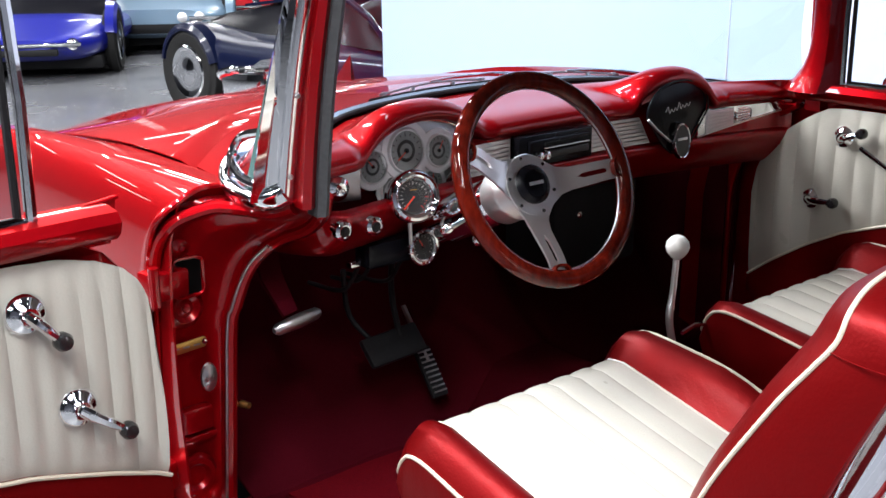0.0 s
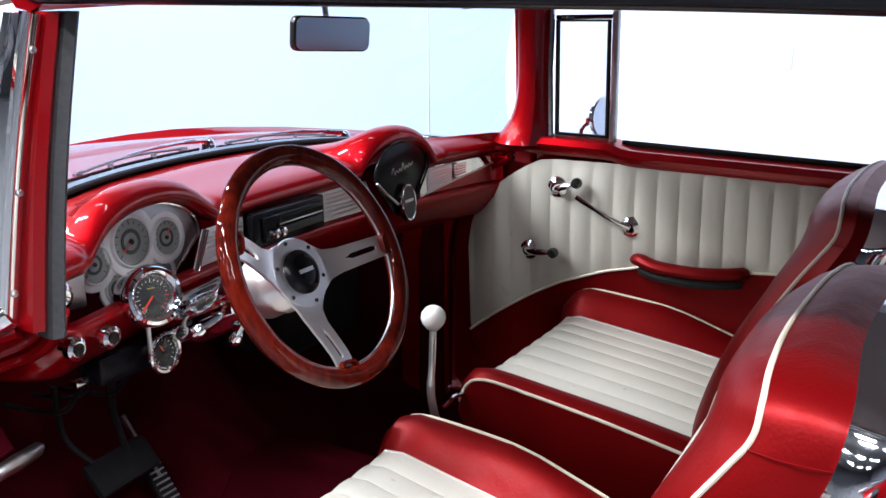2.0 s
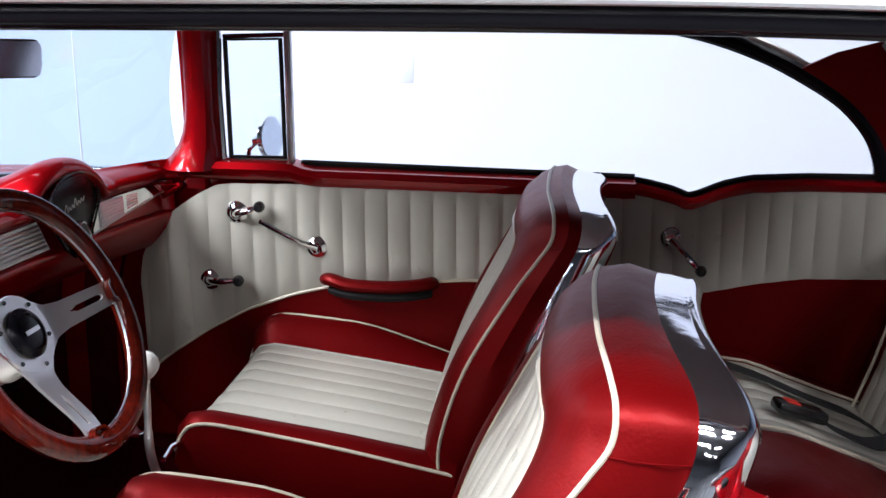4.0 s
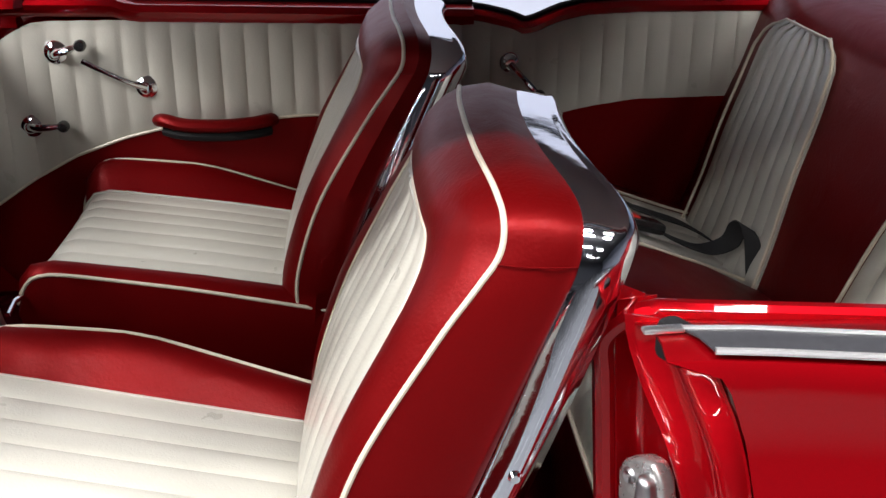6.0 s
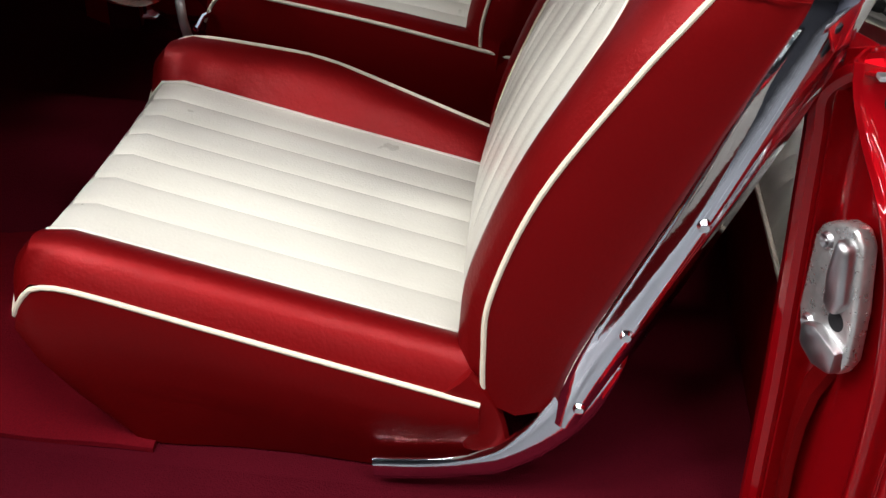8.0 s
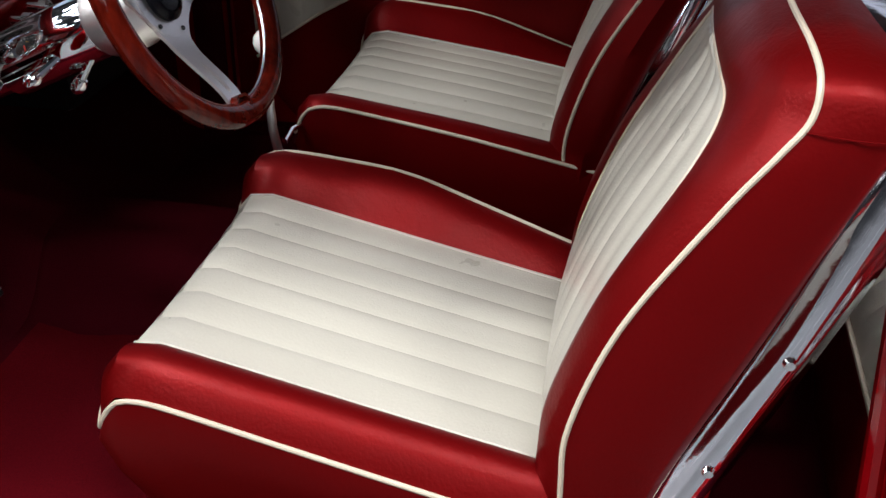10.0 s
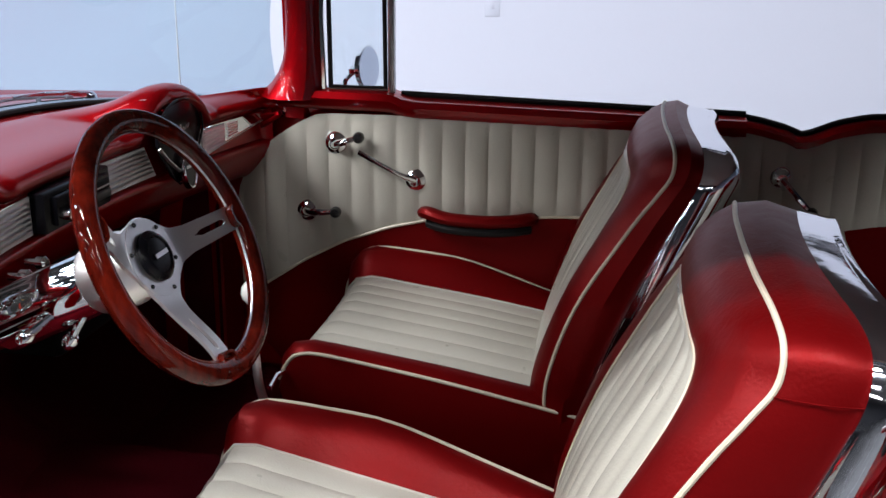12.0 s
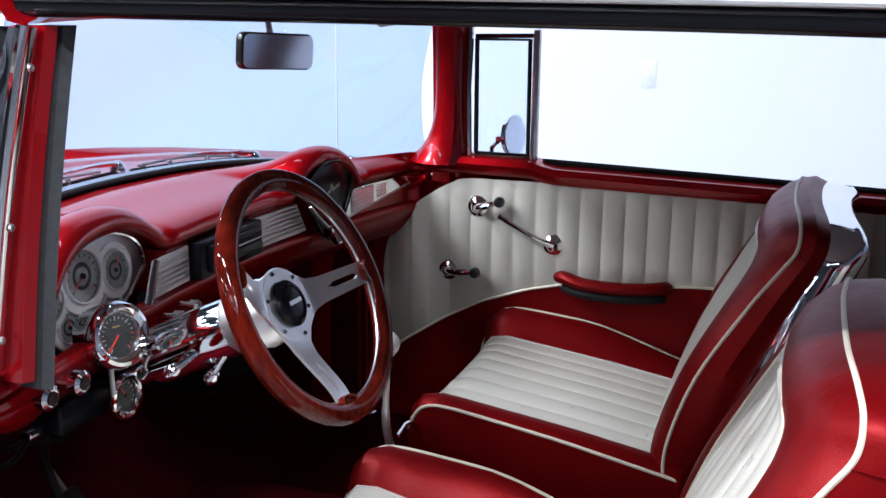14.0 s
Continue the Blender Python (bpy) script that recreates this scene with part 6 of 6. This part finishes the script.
gp = thing("accelerator_pedal", (-0.27, 0.42, 0.47), "narrow ribbed black accelerator pedal", "pedal")
gm = facing((-0.234, 0.48, 0.450), (-0.05, -0.8, 0.6), (1, 0.0, 0))
part("pad", rbox(0.042, 0.12, 0.014, 0.005, gm), BLACK, gp, "black rubber pad")
for k in range(9):
    part("rib", rbox(0.034, 0.004, 0.004, 0.001, gm @ pose(0, -0.048 + 0.012 * k, 0.009)), STEEL, gp)
part("stalk", tube([(-0.232, 0.49, 0.47), (-0.232, 0.58, 0.58)], 0.006, 8), STEEL, gp)
hb = thing("parking_brake", (-0.6, 0.36, 0.71), "chrome T-shaped parking brake handle under the dash", "brake handle")
part("grip", tube([(-0.692, 0.362, 0.699), (-0.684, 0.362, 0.700), (-0.64, 0.362, 0.706), (-0.600, 0.362, 0.712), (-0.592, 0.362, 0.713)], [0.007, 0.0135, 0.016, 0.0135, 0.007], 12, flat=0.85), STEEL, hb, "bright metal grip")
part("bracket", surf([[(-0.66, 0.385, 0.71), (-0.63, 0.385, 0.715)], [(-0.675, 0.43, 0.77), (-0.635, 0.43, 0.78)], [(-0.68, 0.46, 0.84), (-0.63, 0.46, 0.85)]], 0.012), CARPET, hb, "dark maroon bracket")

sh = thing("gear_lever", (0.03, 0.03, 0.45), "bent chrome gear lever with a white ball knob", "gear lever")
part("lever", tube(smooth_line([(0.052, 0.037, 0.775), (0.045, 0.036, 0.70), (0.03, 0.03, 0.64), (0.035, 0.02, 0.58), (0.055, 0.01, 0.50), (0.06, 0.0, 0.44)], 5), [0.0065] * 8 + [0.008] * 18, 10), ALU, sh, "bent bright steel shaft")
part("knob", lathe([(0.008, -0.026), (0.014, -0.021), (0.022, -0.010), (0.0245, 0.0), (0.022, 0.011), (0.014, 0.020), (0.006, 0.0235), (0, 0.024)], pose(0.053, 0.037, 0.787), 24), WHITE, sh, "white ball knob")
part("boot", lathe([(0.07, 0.43), (0.055, 0.455), (0.03, 0.475), (0.012, 0.50), (0, 0.505)], pose(0.06, 0.0, 0.0), 20), BLACK, sh, "black rubber boot")
hl = thing("seat_lever", (0.13, 0.01, 0.6), "small chrome seat adjuster lever", "lever")
part("lever", tube([(0.06, 0.02, 0.605), (0.10, 0.02, 0.612), (0.16, 0.0, 0.61)], 0.005, 8), CHROME, hl)

# ---- mirrors and antenna
rm = thing("rear_view_mirror", (0.04, 0.24, 1.31), "rounded rear-view mirror in a slim black case", "mirror")
ml, mr = Vector((-0.041, 0.264, 1.283)), Vector((0.116, 0.209, 1.274))
al = (mr - ml).normalized()
nm_ = Vector((al.y, -al.x, -0.025)).normalized()
nm_ = nm_ if nm_.y < 0 else -nm_
mm = facing((ml + mr) / 2 + Vector((0, 0, 0.031)), nm_, al)
part("case", prism(rounded(0.170, 0.064, 0.014), 0.016, 0.003, mm @ pose(0, 0, -0.018)), GLOSSBLACK, rm, "slim black case")
part("mirror_glass", prism(rounded(0.164, 0.058, 0.012), 0.002, 0, mm), MIRROR, rm, "mirror glass")
part("stem", tube([mm @ Vector((0, 0.0, -0.016)), mm @ Vector((0, 0.05, -0.03)), (0.03, 0.28, 1.385)], 0.006, 8), CHROME, rm)

sm = thing("side_mirror", (0.93, 0.07, 1.02), "round chrome side mirror on a slim stalk", "mirror")
sc = facing((0.93, 0.045, 1.062), (-0.25, -0.95, 0.05), (1, 0, 0))
part("mirror_glass", lathe([(0, 0.002), (0.05, 0.002)], sc, 32), MIRROR, sm, "round mirror glass")
part("shell", lathe([(0.05, 0.002), (0.054, 0.0), (0.05, -0.012), (0.03, -0.024), (0, -0.03)], sc, 32), CHROME, sm, "chrome shell")
part("stalk", tube(smooth_line([(0.93, 0.075, 1.055), (0.915, 0.10, 1.03), (0.90, 0.09, 0.985), (0.86, 0.08, 0.96)], 4), 0.006, 8), CHROME, sm, "chrome stalk")
part("swivel", lathe([(0, -0.01), (0.010, -0.006), (0.011, 0.004), (0, 0.012)], pose(0.925, 0.085, 1.055), 12), CHROME, sm)

an = thing("aerial", (0.764, 0.462, 1.0), "slim steel whip aerial on a red fender", "aerial")
part("mast", tube([(0.764, 0.462, 0.99), (0.764, 0.462, 1.4), (0.766, 0.464, 1.85)], [0.0022, 0.0016, 0.0011], 8), SILVER, an)
part("foot", lathe([(0.018, 0), (0.014, 0.018), (0.006, 0.03), (0, 0.03)], pose(0.764, 0.462, 0.985), 16), CHROME, an)

sp_ = thing("wall_switch", (2.438, -0.05, 1.13), "white light switch plate on the wall", "switch")
part("plate", rbox(0.002, 0.056, 0.105, 0.0006, pose(2.439, -0.064, 1.120)), WALLP, sp_)
part("rocker", rbox(0.001, 0.022, 0.046, 0.0003, pose(2.4375, -0.064, 1.120)), WALLP, sp_)


# ---- other cars in the hall
def show_car(x, y, turn, colour, label, H=0.58, tail=2.15, cabin=0.36, fast=-1.35, frame_mat=None, gloss=1.0):
    """A low sports car: H its waist, tail its rear overhang's end, cabin the roof's rise, fast where the rear glass ends."""
    e = thing("parked_car", (x, y, 0), label, "car", "cars on show")
    m = pose(x, y, 0, 0, 0, turn)
    paint = material("car_paint", colour, 0.3, coat=gloss, spec=0.5 * gloss, coat_rough=0.03, grain=0.05, grain_size=500, blotch=0.03)

    def body_w(v):
        return 0.90 * max(0.0, 1 - abs(v / 2.32) ** 7) ** 0.5 + 0.02 * math.exp(-((abs(v) - 1.38) / 0.3) ** 2)

    def body_h(v):
        """The waist's height along the car, swelling over the wheels."""
        return H + 0.05 * math.exp(-((abs(v) - 1.38) / 0.38) ** 2) - 0.16 * max(0, (v - 1.2) / 1.1) ** 2 - 0.05 * max(0, (-v - 1.6) / 0.6) ** 2
    rows = []
    for v in np.linspace(-tail, 2.25, 44):
        w, z1 = max(body_w(v), 0.30), body_h(v)
        z0 = 0.17 + 0.14 * max(0, (abs(v) - 1.9) / 0.35) ** 2
        row = []
        for k in range(24):
            a = 2 * math.pi * k / 24
            c, q = math.cos(a), math.sin(a)
            px = w * math.copysign(abs(c) ** 0.45, c)
            pz = (z0 + z1) / 2 + (z1 - z0) / 2 * math.copysign(abs(q) ** 0.62, q)
            row.append(m @ Vector((px, v, pz)))
        rows.append(row)
    bm = surf(rows, closed=True)
    bm.verts.ensure_lookup_table()
    bm.faces.new([bm.verts[k] for k in range(24)])
    bm.faces.new([bm.verts[len(bm.verts) - 24 + k] for k in range(24)])
    part("body", bm, paint, e)
    part("underbody", rbox(1.62, 3.7, 0.14, 0.03, m @ pose(0, 0, 0.15)), BLACK, e, "dark underbody")
    # cabin
    rows = []
    for v, w, z in ((0.80, 0.74, -0.03), (0.50, 0.68, cabin * 0.62), (0.22, 0.60, cabin * 0.93), (-0.1, 0.57, cabin), (-0.5, 0.56, cabin * 0.9), (fast * 0.75, 0.58, cabin * 0.45), (fast, 0.62, -0.03)):
        rows.append([m @ Vector(p) for p in ((w + 0.12, v, H - 0.04), (w + 0.05, v, H + z * 0.55), (w, v, H + z * 0.92), (w * 0.6, v, H + z + 0.015), (0, v, H + z + 0.02), (-w * 0.6, v, H + z + 0.015), (-w, v, H + z * 0.92), (-w - 0.05, v, H + z * 0.55), (-w - 0.12, v, H - 0.04))])
    part("cabin_glass", surf(rows, 0.01), RAILBLACK, e, "dark glazed cabin")
    part("roof_panel", surf([[m @ Vector((sx * 0.60, v, H + z * (1 - 0.06 * sx * sx) + 0.028)) for sx in (-1, -0.6, 0, 0.6, 1)] for v, z in ((0.2, cabin * 0.93), (-0.1, cabin), (-0.5, cabin * 0.9), (fast * 0.6, cabin * 0.66))], 0.02), paint, e)
    for sx in (-1, 1):
        part("windscreen_post", tube([m @ Vector((sx * 0.80, 0.80, H - 0.02)), m @ Vector((sx * 0.70, 0.5, H + cabin * 0.62)), m @ Vector((sx * 0.61, 0.22, H + cabin * 0.95))], 0.022, 8), frame_mat or paint, e)
        for v in (-1.38, 1.38):
            wm = m @ facing((sx * 0.74, v, 0.33), (sx, 0, 0), (0, 1, 0))
            # No opening in the body: a dark disc behind the wheel gives the arch's shade.
            part("arch_shade", lathe([(0.0, 0.187), (0.36, 0.187), (0.365, 0.18), (0.365, 0.12)], wm, 30), TYRE, e, "dark disc for the shade in the wheel arch")
            lip = [[wm @ Vector((r * math.cos(t), r * math.sin(t), z)) for r, z in ((0.40, 0.10), (0.385, 0.185), (0.345, 0.212), (0.325, 0.208), (0.32, 0.17))] for t in np.linspace(radians(sx * 90 - 75), radians(sx * 90 + 75), 17)]
            part("arch_lip", surf(lip, 0.004), paint, e)
            wh = part("wheel", lathe([(0.20, 0.06), (0.30, 0.06), (0.32, 0.09), (0.32, 0.185), (0.30, 0.20), (0.22, 0.197), (0.21, 0.19)], wm, 28), TYRE, e, "black tyre on a bright wheel")
            part("rim", lathe([(0.215, 0.194), (0.20, 0.203), (0.17, 0.192), (0.08, 0.194), (0.05, 0.206), (0, 0.208)], wm, 24), CHROME, wh)
        part("headlight", lathe([(0.06, -0.03), (0.057, 0.006), (0.04, 0.012), (0, 0.015)], m @ facing((sx * 0.58, 2.17, H - 0.20), (sx * 0.15, 1, 0.15), (1, 0, 0)), 20), CHROME, e, "round chrome-rimmed headlight")
        for k in range(2):
            part("tail_light", lathe([(0.065, -0.03), (0.06, 0.014), (0, 0.022)], m @ facing((sx * (0.34 + 0.2 * k), 0.006 - tail, H - 0.14), (0, -1, 0.1), (1, 0, 0)), 18), STEEL, e, "round tail light")
        part("bumper", tube([m @ Vector(p) for p in ((sx * 0.86, 0.10 - tail, 0.42), (sx * 0.74, -0.03 - tail, 0.42), (sx * 0.42, -0.05 - tail, 0.42))], 0.032, 10, flat=0.6), CHROME, e, "chrome corner bumper")
    part("front_bumper", tube([m @ Vector(p) for p in ((-0.66, 2.20, 0.36), (-0.5, 2.25, 0.36), (0, 2.28, 0.36), (0.5, 2.25, 0.36), (0.66, 2.20, 0.36))], 0.026, 10, flat=0.6), CHROME, e, "chrome front bumper")
    part("grille", rbox(0.9, 0.05, 0.07, 0.02, m @ pose(0, 2.235, 0.29)), BLACK, e, "dark grille")
    part("tail_panel", rbox(1.2, 0.02, 0.12, 0.02, m @ pose(0, 0.004 - tail, 0.30)), BLACK, e, "dark valance")
    return e


show_car(2.85, 11.4, 150, (0.008, 0.012, 0.24), "bright blue low sports car", H=0.56)
show_car(4.95, 12.75, 330, (0.16, 0.25, 0.34), "pale metallic blue sports car seen from behind", H=0.57)
show_car(6.9, 14.9, 150, (0.5, 0.012, 0.016), "glossy red sports coupe on concrete", H=0.66, frame_mat=WHITE)
show_car(9.4, 15.6, 150, (0.30, 0.008, 0.03), "deep red coupe parked near the wall", H=0.85)
show_car(3.34, 5.42, 188, (0.003, 0.005, 0.02), "dark navy fastback coupe with black glass", H=0.67, fast=-1.7, cabin=0.26, tail=1.80, gloss=0.25)


def raised_hood_car(x, y, turn):
    """A car with its hood up over the engine."""
    e = show_car(x, y, turn, (0.006, 0.02, 0.16), "dark blue car with raised engine hood", H=0.72)
    m = pose(x, y, 0, 0, 0, turn)
    part("open_hood", surf([[m @ Vector((sx, 0.85 + 0.55 * f, 0.76 + 0.85 * f)) for sx in (-0.75, -0.4, 0, 0.4, 0.75)] for f in (0, 0.3, 0.6, 0.85, 1)], 0.03), material("hood_paint", (0.006, 0.02, 0.16), 0.3, coat=1.0, coat_rough=0.03, grain=0.05, grain_size=500), e, "raised engine hood")
    eng = part("engine", rbox(0.6, 0.75, 0.25, 0.04, m @ pose(0, 1.45, 0.77)), GLOSSBLACK, e, "dark engine block")
    for k in range(4):
        part("engine_pipe", tube([m @ Vector((-0.25 + 0.16 * k, 1.2, 0.90)), m @ Vector((-0.22 + 0.16 * k, 1.45, 0.98)), m @ Vector((-0.25 + 0.16 * k, 1.7, 0.88))], 0.03, 8), CHROME if k % 2 else BUTTON, eng)


raised_hood_car(8.3, 11.0, 120)
post = thing("hall_post", (6.4, 18.5, 0), "square white painted steel post of the hall", "post")
part("shaft", rbox(0.22, 0.22, 5.3, 0.01, pose(6.4, 18.5, 2.68)), WHITE, post)
part("foot_plate", rbox(0.4, 0.4, 0.03, 0.005, pose(6.4, 18.5, 0.015)), STEEL, post)
